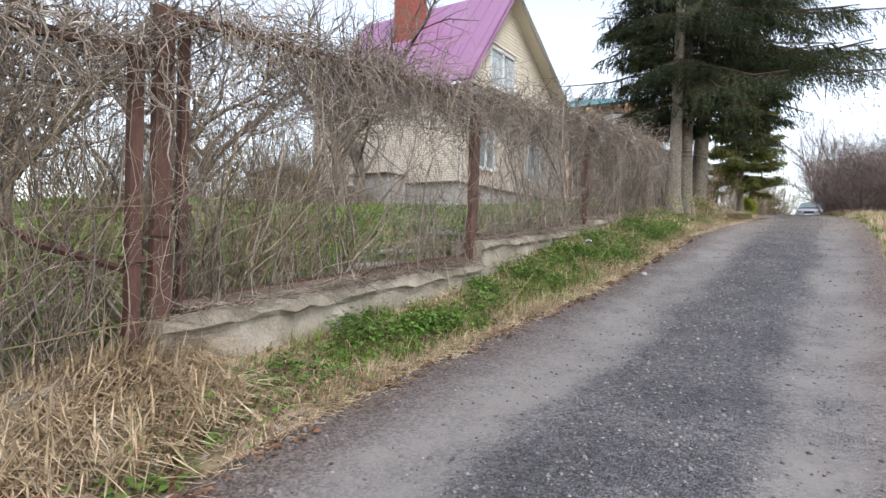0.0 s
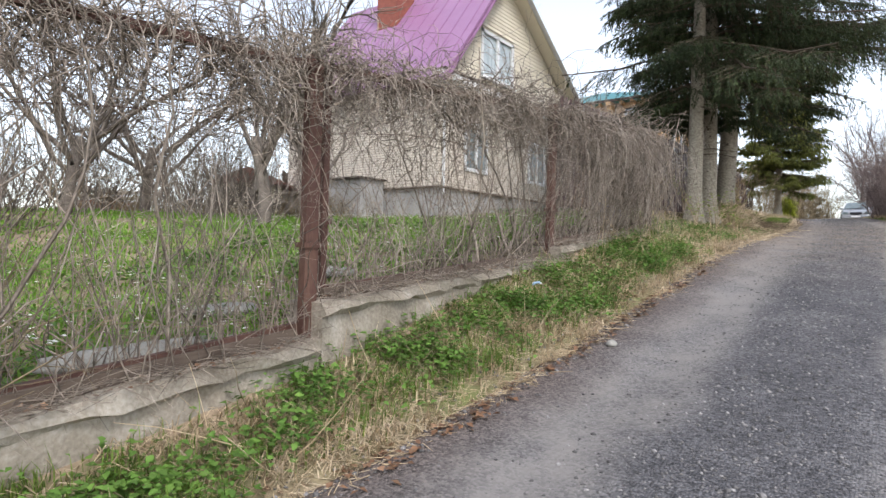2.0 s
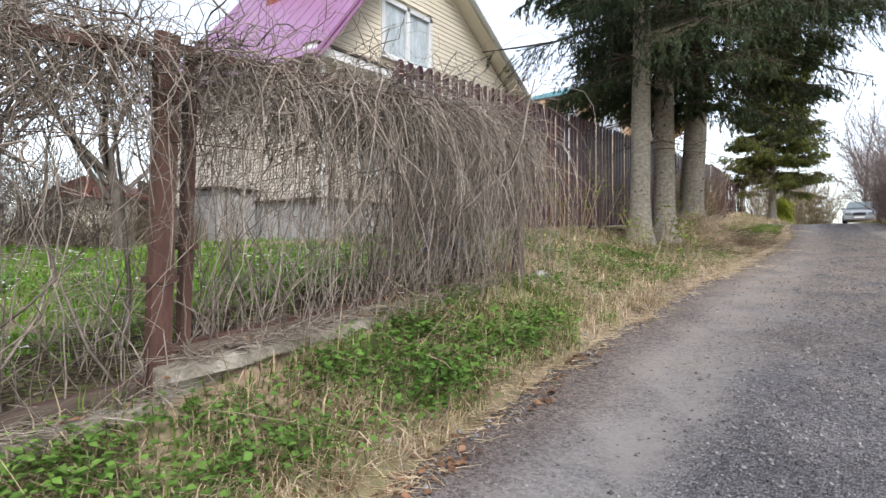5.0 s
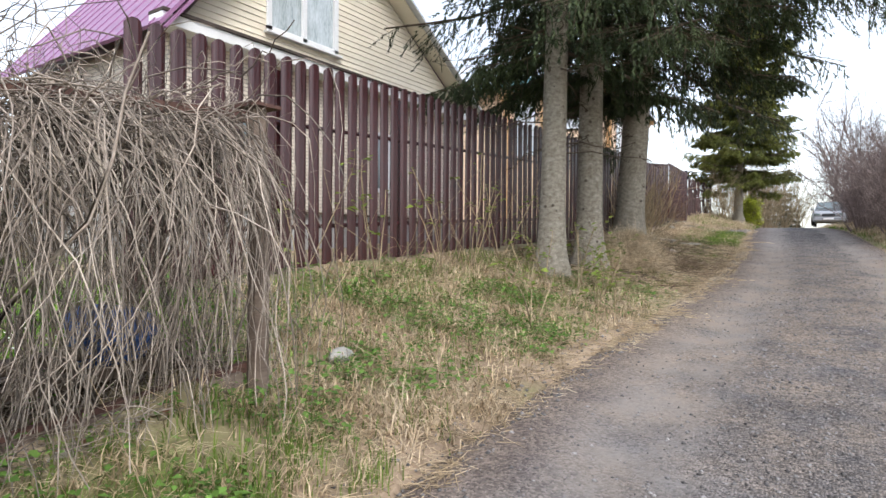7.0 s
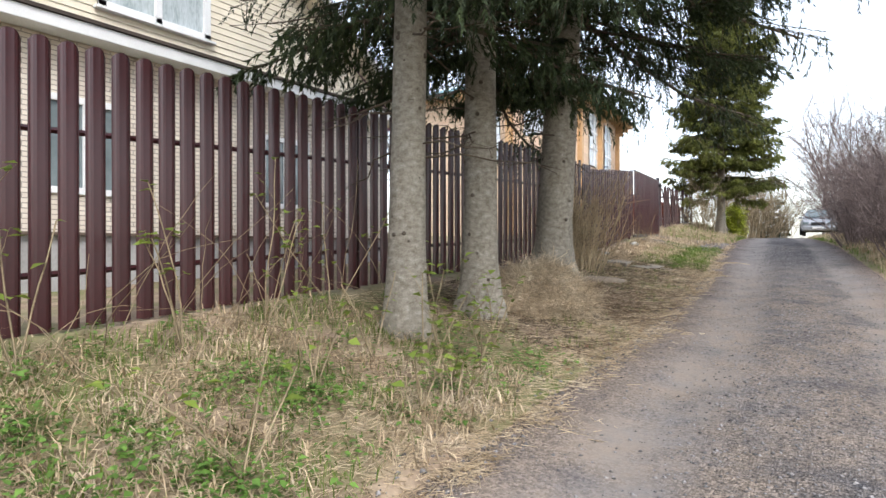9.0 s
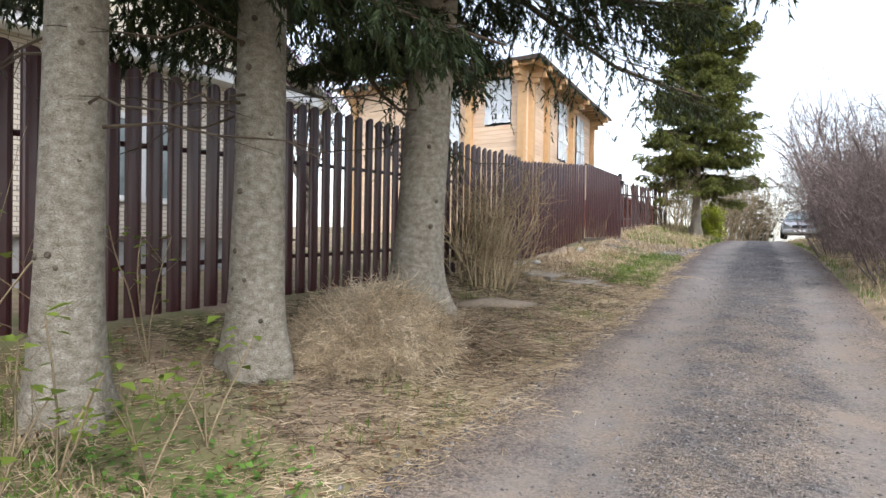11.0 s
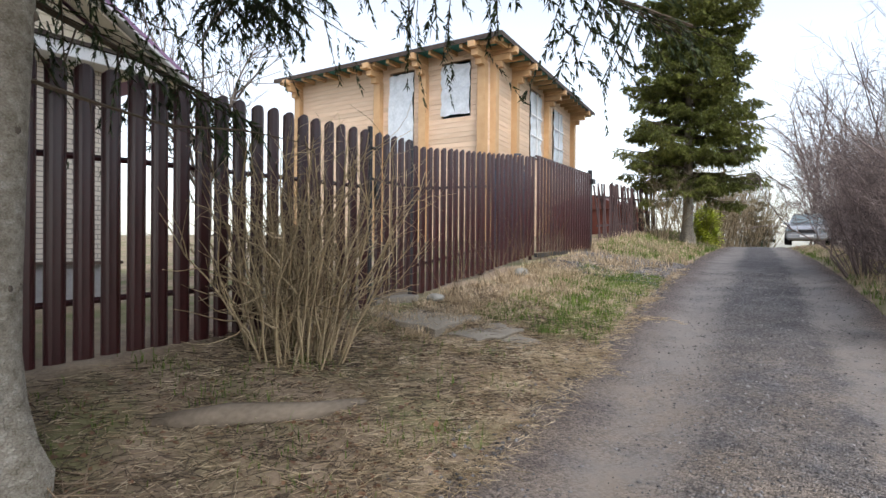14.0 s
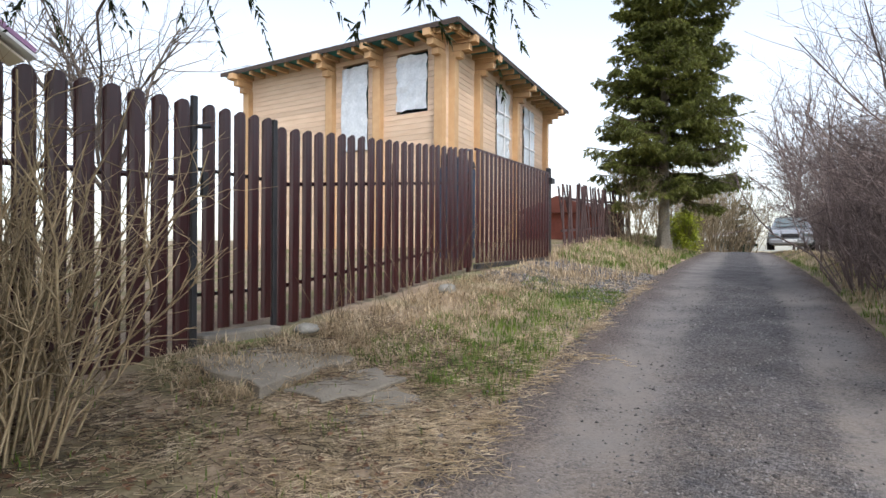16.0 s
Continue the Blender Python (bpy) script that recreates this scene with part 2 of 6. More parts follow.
# ---- mesh helpers ----
class Geo:
    """Gathers vertices and faces for one mesh."""
    def __init__(self):
        self.v, self.f = [], []

    def add(self, verts, faces):
        o = len(self.v)
        self.v.extend(tuple(p) for p in verts)
        self.f.extend(tuple(i + o for i in q) for q in faces)
        return self

    def box(self, x0, y0, z0, x1, y1, z1):
        v = [(x, y, z) for z in (z0, z1) for y in (y0, y1) for x in (x0, x1)]
        return self.add(v, [(0, 2, 3, 1), (4, 5, 7, 6), (0, 1, 5, 4), (2, 6, 7, 3), (0, 4, 6, 2), (1, 3, 7, 5)])

    def beam(self, a, b, w, h, up=(0, 0, 1)):
        """A square bar from a to b, w wide and h high."""
        a, b = Vector(a), Vector(b)
        d = (b - a).normalized()
        s = d.cross(Vector(up)).normalized() * (w / 2)
        u = s.cross(d).normalized() * (h / 2)
        v = [p + i * s + j * u for p in (a, b) for i, j in ((-1, -1), (1, -1), (1, 1), (-1, 1))]
        return self.add(v, [(3, 2, 1, 0), (4, 5, 6, 7), (0, 1, 5, 4), (1, 2, 6, 5), (2, 3, 7, 6), (3, 0, 4, 7)])

    def tube(self, pts, radii, sides=3):
        pts = [Vector(p) for p in pts]
        v, f = [], []
        for i, p in enumerate(pts):
            d = pts[min(i + 1, len(pts) - 1)] - pts[max(i - 1, 0)]
            d = d.normalized() if d.length > 1e-6 else Vector((0, 0, 1))
            a = d.cross(Vector((0.31, 0.92, 0.23)) if abs(d.z) > 0.8 else Vector((0, 0, 1))).normalized()
            b = d.cross(a)
            for k in range(sides):
                t = 2 * math.pi * k / sides
                v.append(p + (a * math.cos(t) + b * math.sin(t)) * radii[i])
        for i in range(len(pts) - 1):
            for k in range(sides):
                k2 = (k + 1) % sides
                f.append((i * sides + k, i * sides + k2, (i + 1) * sides + k2, (i + 1) * sides + k))
        if sides > 3:
            f.append(tuple(range(sides))[::-1])
            f.append(tuple(range((len(pts) - 1) * sides, len(pts) * sides)))
        return self.add(v, f)

    def prism(self, outline, axis, lo, hi):
        """A flat outline of (a, b) points pushed along axis 'x' or 'y' from lo to hi."""
        n = len(outline)
        put = (lambda a, b, c: (c, a, b)) if axis == "x" else (lambda a, b, c: (a, c, b)) if axis == "y" else (lambda a, b, c: (a, b, c))
        v = [put(a, b, c) for c in (lo, hi) for a, b in outline]
        f = [tuple(range(n))[::-1], tuple(range(n, 2 * n))] + [(i, (i + 1) % n, (i + 1) % n + n, i + n) for i in range(n)]
        return self.add(v, f)


def build(name, geo, mat, parent=None, label="", smooth=False, bevel=0.0):
    me = bpy.data.meshes.new(name)
    me.from_pydata([tuple(p) for p in geo.v], [], geo.f)
    if not smooth or bevel:
        bm = bmesh.new()
        bm.from_mesh(me)
        bmesh.ops.recalc_face_normals(bm, faces=bm.faces)
        if bevel:
            bmesh.ops.bevel(bm, geom=bm.edges[:], offset=bevel, segments=1, affect="EDGES", clamp_overlap=True)
        bm.to_mesh(me)
        bm.free()
    if smooth:
        me.polygons.foreach_set("use_smooth", [True] * len(me.polygons))
    me.materials.append(mat)
    ob = new(name, me)
    if parent:
        ob.parent = parent
    if label:
        ob["label"] = label
    return ob


def build_np(name, verts, faces, mat, parent=None, label="", smooth=False):
    """A mesh from arrays; all faces have the same number of corners."""
    verts, faces = np.asarray(verts, np.float32).reshape(-1, 3), np.asarray(faces, np.int32)
    me = bpy.data.meshes.new(name)
    me.vertices.add(len(verts))
    me.vertices.foreach_set("co", verts.ravel())
    n, k = faces.shape
    me.loops.add(n * k)
    me.loops.foreach_set("vertex_index", faces.ravel())
    me.polygons.add(n)
    me.polygons.foreach_set("loop_start", np.arange(n, dtype=np.int32) * k)
    me.update(calc_edges=True)
    if smooth:
        me.polygons.foreach_set("use_smooth", [True] * n)
    me.materials.append(mat)
    ob = new(name, me)
    if parent:
        ob.parent = parent
    if label:
        ob["label"] = label
    return ob


def thing(name, label, category, at=(0, 0, 0), group="", kind=""):
    e = new(name)
    e.location = at
    e.empty_display_size = 0.1
    return tagged(e, label, category, group, kind)


def piece(name, like, parent, m):
    """One more piece that shares the mesh of another."""
    ob = new(name, like.data)
    ob.parent = parent
    ob.matrix_basis = m
    return ob


def smoothstep(a, b, x):
    t = np.clip((np.asarray(x, float) - a) / (b - a), 0, 1)
    return t * t * (3 - 2 * t)


def bumps(x, y, s, seed=0.0):
    """Smooth uneven ground, about -1 to 1."""
    x, y = np.asarray(x, float) * s + seed, np.asarray(y, float) * s - seed * 0.7
    return (np.sin(x * 1.7 + 1.3 * np.sin(y * 1.1)) + np.sin(y * 2.3 + 1.7 * np.sin(x * 0.9 + 0.5)) + np.sin((x + y) * 3.1 + 0.7) * 0.6 + np.sin((x - 1.4 * y) * 5.3) * 0.4) / 3


# ---- the lie of the land ----
def road_z(y):
    return np.interp(y, [-60, -30, -10, 0, 3, 6, 9, 12, 15, 18, 21, 23, 26, 30, 34, 40, 50, 56, 64, 90, 200], [-5, -3.2, -1.2, -0.12, 0.32, 0.68, 1.12, 1.55, 1.84, 2.08, 2.30, 2.45, 2.66, 2.98, 3.24, 3.46, 3.68, 3.74, 3.70, 2.6, -4])


def road_left(y):
    return np.interp(y, [-60, 0, 4, 8, 20, 24, 28, 52, 200], [-1.9, -1.95, -1.92, -1.72, -1.72, -1.92, -2.3, -4.4, -17])


def road_right(y):
    return np.interp(y, [-60, 0, 10, 20, 25, 30, 52, 200], [1.15, 1.1, 1.1, 1.2, 0.85, 0.4, -1.5, -14])


def fence_x(y):
    """The line of the garden fences beside the road."""
    return np.interp(y, [-60, 12.4, 13.4, 25.6, 35.4, 60, 200], [-2.7, -2.7, -4.35, -4.46, -5.26, -7.0, -19])


def fence_z(y):
    """The ground at that line."""
    return np.interp(y, [-60, -10, 0, 2, 4, 6, 8, 10, 12, 13, 13.7, 15.2, 18.3, 21.9, 25.7, 28, 31.4, 35.4, 40, 50, 90], [-4.6, -0.8, 0.3, 0.45, 0.66, 0.95, 1.39, 1.73, 2.0, 2.2, 2.42, 2.56, 2.68, 2.84, 2.98, 3.14, 3.45, 3.62, 4.0, 4.45, 3.6])


def ground_z(x, y):
    x, y = np.asarray(x, float), np.asarray(y, float)
    rz, xl, xr, xf, fz = road_z(y), road_left(y), road_right(y), fence_x(y), fence_z(y)
    t = np.clip((xl - x) / np.maximum(xl - xf, 0.3), 0, 1)
    bank = rz + (fz - rz) * (0.5 * t + 0.5 * t * t)
    yard = np.maximum(xf - x, 0)
    rise = np.interp(y, [-30, 0, 8, 12, 14, 18, 60], [0.08, 0.10, 0.07, 0.02, -0.02, -0.03, 0.0])
    left = bank + np.minimum(yard, 12) * rise + 0.12 * smoothstep(0.0, 0.6, yard) * (1 - smoothstep(10.5, 14.5, y))
    u = np.maximum(x - xr, 0)
    right = rz + 0.10 * smoothstep(0.1, 0.8, u) - 0.03 * np.maximum(u - 2, 0)
    z = np.where(x < xl, left, np.where(x > xr, right, rz))
    off = np.maximum(np.maximum(xl - x, x - xr), 0)
    z = z + 0.035 * bumps(x, y, 1.3, 3) * smoothstep(0.1, 0.8, off) + 0.012 * bumps(x, y, 6.0, 9) * smoothstep(0.0, 0.3, off)
    inside = np.minimum(x - xl, xr - x)
    z = z - 0.07 * smoothstep(-0.12, 0.12, inside)
    return z


def road_surface(x, y):
    xl, xr = road_left(y), road_right(y)
    u = (np.asarray(x, float) - xl) / (xr - xl)
    rut = -0.025 * (np.exp(-((u - 0.29) / 0.09) ** 2) + np.exp(-((u - 0.78) / 0.09) ** 2))
    edge = -0.07 * (1 - smoothstep(-0.03, 0.07, u)) - 0.07 * smoothstep(0.93, 1.03, u)
    return road_z(y) + rut + edge + 0.008 * bumps(x, y, 2.5, 5) + 0.02


def sheet(name, xs, ys, zfun, mat):
    gx, gy = np.meshgrid(xs, ys)
    v = np.stack([gx, gy, zfun(gx, gy)], -1).reshape(-1, 3)
    nx, ny = len(xs), len(ys)
    i = (np.arange(ny - 1)[:, None] * nx + np.arange(nx - 1)[None, :]).ravel()
    return build_np(name, v, np.stack([i, i + 1, i + nx + 1, i + nx], -1), mat, smooth=True)


def axis(parts):
    out = []
    for a, b, step in parts:
        out.extend(np.arange(a, b, step))
    return np.array(out + [parts[-1][1]])


def ground_material():
    """Soil with moss and grass tints, by broad noise."""
    m = material("verge_soil", [(0.105, 0.075, 0.052), (0.26, 0.195, 0.135), (0.43, 0.34, 0.235)], scale=3.2, fine=34, bump=1.0, rough=0.95, spread=0.65)
    n, l = m.node_tree.nodes, m.node_tree.links
    b = n["Principled BSDF"]
    base = b.inputs["Base Color"].links[0].from_socket
    noise_a, ramp, mixer = n.new("ShaderNodeTexNoise"), n.new("ShaderNodeValToRGB"), n.new("ShaderNodeMix")
    mixer.data_type = "RGBA"
    noise_a.inputs["Scale"].default_value, noise_a.inputs["Detail"].default_value = 0.9, 6
    ramp.color_ramp.elements[0].position, ramp.color_ramp.elements[1].position = 0.45, 0.68
    l.new(n["Texture Coordinate"].outputs["Object"], noise_a.inputs["Vector"])
    l.new(noise_a.outputs["Fac"], ramp.inputs["Fac"])
    l.new(ramp.outputs["Color"], mixer.inputs["Factor"])
    l.new(base, mixer.inputs["A"])
    mixer.inputs["B"].default_value = (0.13, 0.145, 0.05, 1)
    l.new(mixer.outputs["Result"], b.inputs["Base Color"])
    return m


def road_material():
    """Packed gravel: grey stones in the crown, paler dust in the wheel tracks, brown earth at the edges; a track's place comes from the road's own UV."""
    m = material("gravel_road", [(0.050, 0.049, 0.053), (0.092, 0.089, 0.094), (0.16, 0.153, 0.155)], scale=2.0, fine=85, bump=0.5, rough=0.95, spread=0.55)
    n, l = m.node_tree.nodes, m.node_tree.links
    b = n["Principled BSDF"]
    base = b.inputs["Base Color"].links[0].from_socket
    uv, sep = n.new("ShaderNodeUVMap"), n.new("ShaderNodeSeparateXYZ")
    l.new(uv.outputs[0], sep.inputs[0])
    wob = n.new("ShaderNodeTexNoise")
    wob.inputs["Scale"].default_value, wob.inputs["Detail"].default_value = 1.1, 6
    l.new(n["Texture Coordinate"].outputs["Object"], wob.inputs["Vector"])
    shift = n.new("ShaderNodeMath")
    shift.operation = "MULTIPLY_ADD"
    shift.inputs[1].default_value, shift.inputs[2].default_value = 0.17, -0.085
    l.new(wob.outputs["Fac"], shift.inputs[0])
    pos = n.new("ShaderNodeMath")
    l.new(sep.outputs["X"], pos.inputs[0])
    l.new(shift.outputs[0], pos.inputs[1])
    track = n.new("ShaderNodeValToRGB")
    track.color_ramp.interpolation = "EASE"
    e = track.color_ramp.elements
    e[0].position, e[0].color = 0.10, (0, 0, 0, 1)
    e[1].position, e[1].color = 0.97, (0, 0, 0, 1)
    for p, c in ((0.24, 1), (0.34, 1), (0.45, 0), (0.68, 0), (0.77, 1), (0.85, 1)):
        e.new(p).color = (c, c, c, 1)
    l.new(pos.outputs[0], track.inputs["Fac"])
    soft = n.new("ShaderNodeMath")
    soft.operation = "MULTIPLY"
    l.new(track.outputs["Color"], soft.inputs[0])
    worn, share = n.new("ShaderNodeTexNoise"), n.new("ShaderNodeMapRange")
    worn.inputs["Scale"].default_value, worn.inputs["Detail"].default_value, worn.inputs["Roughness"].default_value = 1.7, 8, 0.68
    l.new(n["Texture Coordinate"].outputs["Object"], worn.inputs["Vector"])
    share.inputs["From Min"].default_value, share.inputs["From Max"].default_value = 0.36, 0.60
    share.inputs["To Min"].default_value, share.inputs["To Max"].default_value = 0.28, 0.88
    l.new(worn.outputs["Fac"], share.inputs["Value"])
    l.new(share.outputs[0], soft.inputs[1])
    dust = n.new("ShaderNodeMix")
    dust.data_type = "RGBA"
    l.new(soft.outputs[0], dust.inputs["Factor"])
    l.new(base, dust.inputs["A"])
    dust.inputs["B"].default_value = (0.205, 0.190, 0.178, 1)
    rim = n.new("ShaderNodeValToRGB")
    r = rim.color_ramp.elements
    r[0].position, r[0].color = 0.03, (1, 1, 1, 1)
    r[1].position, r[1].color = 0.98, (1, 1, 1, 1)
    r.new(0.25).color = (0, 0, 0, 1)
    r.new(0.84).color = (0, 0, 0, 1)
    l.new(pos.outputs[0], rim.inputs["Fac"])
    less = n.new("ShaderNodeMath")
    less.operation = "MULTIPLY"
    less.inputs[1].default_value = 0.8
    l.new(rim.outputs["Color"], less.inputs[0])
    earth = n.new("ShaderNodeMix")
    earth.data_type = "RGBA"
    l.new(less.outputs[0], earth.inputs["Factor"])
    l.new(dust.outputs["Result"], earth.inputs["A"])
    earth.inputs["B"].default_value = (0.150, 0.112, 0.092, 1)
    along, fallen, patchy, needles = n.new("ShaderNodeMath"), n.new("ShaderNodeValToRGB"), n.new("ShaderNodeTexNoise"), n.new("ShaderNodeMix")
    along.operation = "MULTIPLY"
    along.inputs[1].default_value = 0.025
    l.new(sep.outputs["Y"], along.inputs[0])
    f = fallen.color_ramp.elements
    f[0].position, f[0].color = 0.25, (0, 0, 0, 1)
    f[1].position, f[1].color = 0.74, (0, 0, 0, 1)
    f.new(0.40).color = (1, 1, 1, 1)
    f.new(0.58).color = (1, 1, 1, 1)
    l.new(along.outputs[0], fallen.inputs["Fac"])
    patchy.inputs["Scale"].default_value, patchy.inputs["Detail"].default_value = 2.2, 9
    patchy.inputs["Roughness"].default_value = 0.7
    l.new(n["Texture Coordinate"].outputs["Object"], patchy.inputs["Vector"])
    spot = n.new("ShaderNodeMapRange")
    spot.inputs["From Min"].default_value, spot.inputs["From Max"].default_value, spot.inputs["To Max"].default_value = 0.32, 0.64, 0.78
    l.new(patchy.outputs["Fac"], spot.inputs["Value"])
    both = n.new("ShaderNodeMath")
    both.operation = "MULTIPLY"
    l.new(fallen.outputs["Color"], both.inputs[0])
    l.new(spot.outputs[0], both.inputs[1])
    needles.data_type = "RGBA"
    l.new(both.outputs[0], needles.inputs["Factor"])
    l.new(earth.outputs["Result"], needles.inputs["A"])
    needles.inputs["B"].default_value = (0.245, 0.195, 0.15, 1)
    cells = n.new("ShaderNodeTexVoronoi")
    cells.inputs["Scale"].default_value = 72
    l.new(n["Texture Coordinate"].outputs["Object"], cells.inputs["Vector"])
    grey, amount, speck = n.new("ShaderNodeSeparateColor"), n.new("ShaderNodeMapRange"), n.new("ShaderNodeHueSaturation")
    l.new(cells.outputs["Color"], grey.inputs[0])
    l.new(grey.outputs[0], amount.inputs["Value"])
    amount.inputs["To Min"].default_value, amount.inputs["To Max"].default_value = 0.48, 1.6
    calm = n.new("ShaderNodeMix")
    l.new(soft.outputs[0], calm.inputs["Factor"])
    l.new(amount.outputs[0], calm.inputs["A"])
    calm.inputs["B"].default_value = 1.0
    l.new(calm.outputs["Result"], speck.inputs["Value"])
    l.new(needles.outputs["Result"], speck.inputs["Color"])
    l.new(speck.outputs[0], b.inputs["Base Color"])
    relief = n.new("ShaderNodeBump")
    relief.inputs["Distance"].default_value = 0.014
    packed = n.new("ShaderNodeMath")
    packed.operation = "MULTIPLY_ADD"
    packed.inputs[1].default_value, packed.inputs[2].default_value = -1.0, 1.0
    l.new(soft.outputs[0], packed.inputs[0])
    l.new(packed.outputs[0], relief.inputs["Strength"])
    l.new(cells.outputs["Distance"], relief.inputs["Height"])
    relief.invert = True
    l.new(b.inputs["Normal"].links[0].from_socket, relief.inputs["Normal"])
    l.new(relief.outputs[0], b.inputs["Normal"])
    return m


ground = sheet("ground", axis([(-900, -120, 60), (-120, -30, 6), (-30, -12, 0.8), (-12, -5, 0.3), (-5, 4, 0.08), (4, 10, 0.3), (10, 40, 2), (40, 120, 8), (120, 900, 60)]), axis([(-600, -60, 40), (-60, -6, 2), (-6, 0, 0.4), (0, 30, 0.09), (30, 60, 0.5), (60, 120, 4), (120, 1500, 60)]), ground_z, ground_material())
tagged(ground, "uneven earth verge with moss and dead litter", "ground", kind="structure")

rys = axis([(-30, -2, 0.8), (-2, 30, 0.10), (30, 62, 0.4), (62, 130, 4)])
rus = np.linspace(-0.06, 1.06, 46)
gu, gy = np.meshgrid(rus, rys)
gx = road_left(gy) + gu * (road_right(gy) - road_left(gy))
gx = gx + (0.16 * bumps(gy * 0.6, gu * 0.3, 2.1, 7) + 0.10 * bumps(gy * 2.3, gu * 0.3, 2.1, 3)) * (np.abs(gu - 0.5) > 0.4) * (np.abs(gu - 0.5) - 0.4) * 8
rv = np.stack([gx, gy, road_surface(gx, gy)], -1).reshape(-1, 3)
nx, ny = len(rus), len(rys)
ri = (np.arange(ny - 1)[:, None] * nx + np.arange(nx - 1)[None, :]).ravel()
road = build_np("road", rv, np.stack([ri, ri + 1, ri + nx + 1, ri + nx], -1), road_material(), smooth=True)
uvl = road.data.uv_layers.new(name="UVMap")
loop_v = np.zeros(len(road.data.loops), np.int32)
road.data.loops.foreach_get("vertex_index", loop_v)
uvl.data.foreach_set("uv", np.stack([gu.ravel()[loop_v], gy.ravel()[loop_v]], -1).astype(np.float32).ravel())
tagged(road, "grey gravel track with two paler wheel ruts and brown needles", "road", kind="structure")


# ---- the old garden fence: concrete plinth, rusty posts and rails ----
def plinth(y0, y1, z0, z1, name_label):
    """A cast plinth with a rough, overhanging top course; z0 and z1 are the top's heights at its ends."""
    rng = random.Random(int(y0 * 10))
    g, n = Geo(), 26
    prof = [(-2.95, 0.0), (-2.62, 0.0), (-2.61, -0.07), (-2.66, -0.10), (-2.645, -0.3), (-2.63, -1.0), (-2.97, -1.0)]
    for i in range(n + 1):
        t = i / n
        y, z = y0 + (y1 - y0) * t, z0 + (z1 - z0) * t
        for k, (px, pz) in enumerate(prof):
            j = 0.022 if k in (1, 2, 3) else 0.010
            g.v.append((px + rng.uniform(-j, j), y, z + pz + rng.uniform(-j, j)))
    m = len(prof)
    for i in range(n):
        for k in range(m):
            g.f.append((i * m + k, i * m + (k + 1) % m, (i + 1) * m + (k + 1) % m, (i + 1) * m + k))
    g.f.append(tuple(range(m)))
    g.f.append(tuple(range(n * m, n * m + m))[::-1])
    return tagged(build("plinth", g, M_conc), name_label, "plinth", "fence plinths", "structure")


plinth(2.1, 5.72, 0.76, 1.06, "low crumbling concrete fence plinth with mossy top")
plinth(5.74, 9.22, 1.30, 1.57, "pale concrete fence plinth, smooth face, broken mossy top")
plinth(9.24, 12.35, 1.70, 1.97, "low concrete fence plinth half hidden by grass")
plinth(-6.0, 2.05, -0.35, 0.55, "low concrete fence plinth buried in dry grass")

vine_fence = thing("garden_fence", "rusty brown steel garden fence overgrown with bare vines", "fence", (-2.78, 5.8, 1.0))


def fpart(name, geo, mat, label="", bevel=0.0):
    ob = build(name, geo, mat, None, label, bevel=bevel)
    ob.parent = vine_fence
    ob.matrix_parent_inverse = Matrix.Translation((2.78, -5.8, -1.0))
    return ob


def channel_post(y, z0, z1, w=0.10, lean=0.0, x=-2.78):
    """An open steel channel, its back to the road, with a clamp band."""
    g = Geo()
    g.prism([(x - 0.02, y - w / 2), (x + 0.04, y - w / 2), (x + 0.04, y + w / 2), (x - 0.02, y + w / 2), (x - 0.02, y + w / 2 - 0.012), (x + 0.03, y + w / 2 - 0.012), (x + 0.03, y - w / 2 + 0.012), (x - 0.02, y - w / 2 + 0.012)], "z", z0, z1)
    for i, (px, py, pz) in enumerate(g.v):
        g.v[i] = (px, py + lean * (pz - z0), pz)
    ob = fpart("post", g, M_rust)
    band, zb = Geo(), z0 + (z1 - z0) * 0.36
    band.box(x - 0.035, y - w / 2 - 0.02 + lean * (zb - z0), zb, x + 0.055, y + w / 2 + 0.02 + lean * (zb - z0), zb + 0.035)
    clamp = build("clamp", band, M_rust, ob)
    return ob


for y, z0, z1, lean in ((2.16, 0.50, 2.60, 0.0), (5.72, 0.95, 2.92, 0.02), (9.27, 1.42, 3.34, 0.03)):
    channel_post(y, z0, z1, 0.108, lean)
    channel_post(y + 0.17, z0 + 0.28, z1 - 0.05, 0.05, lean, -2.84)
channel_post(2.0, 0.42, 2.32, 0.07, 0.0)
channel_post(-1.6, 0.0, 2.0, 0.10, 0.0)
g = Geo().tube([(-2.76, 12.83, 1.95), (-2.765, 12.84, 2.8), (-2.78, 12.83, 3.58)], [0.062, 0.06, 0.058], 10)
end_post = fpart("post", g, M_oldwood, "green-stained round end post with a flat steel cap")
build("cap", Geo().box(-2.87, 12.74, 3.575, -2.68, 12.93, 3.595), M_rust, end_post)
for a, b in (((-2.80, -1.6, 1.98), (-2.80, 2.10, 2.32)), ((-2.80, 2.2, 2.58), (-2.80, 5.70, 2.86)), ((-2.80, 5.78, 2.88), (-2.80, 9.25, 3.24)), ((-2.80, 9.3, 3.28), (-2.80, 12.8, 3.52)),
             ((-2.82, 2.2, 0.84), (-2.82, 5.7, 1.14)), ((-2.82, 5.78, 1.36), (-2.82, 9.25, 1.62)), ((-2.82, 9.3, 1.76), (-2.82, 12.8, 2.08))):
    fpart("rail", Geo().beam(a, b, 0.05, 0.055), M_rust)
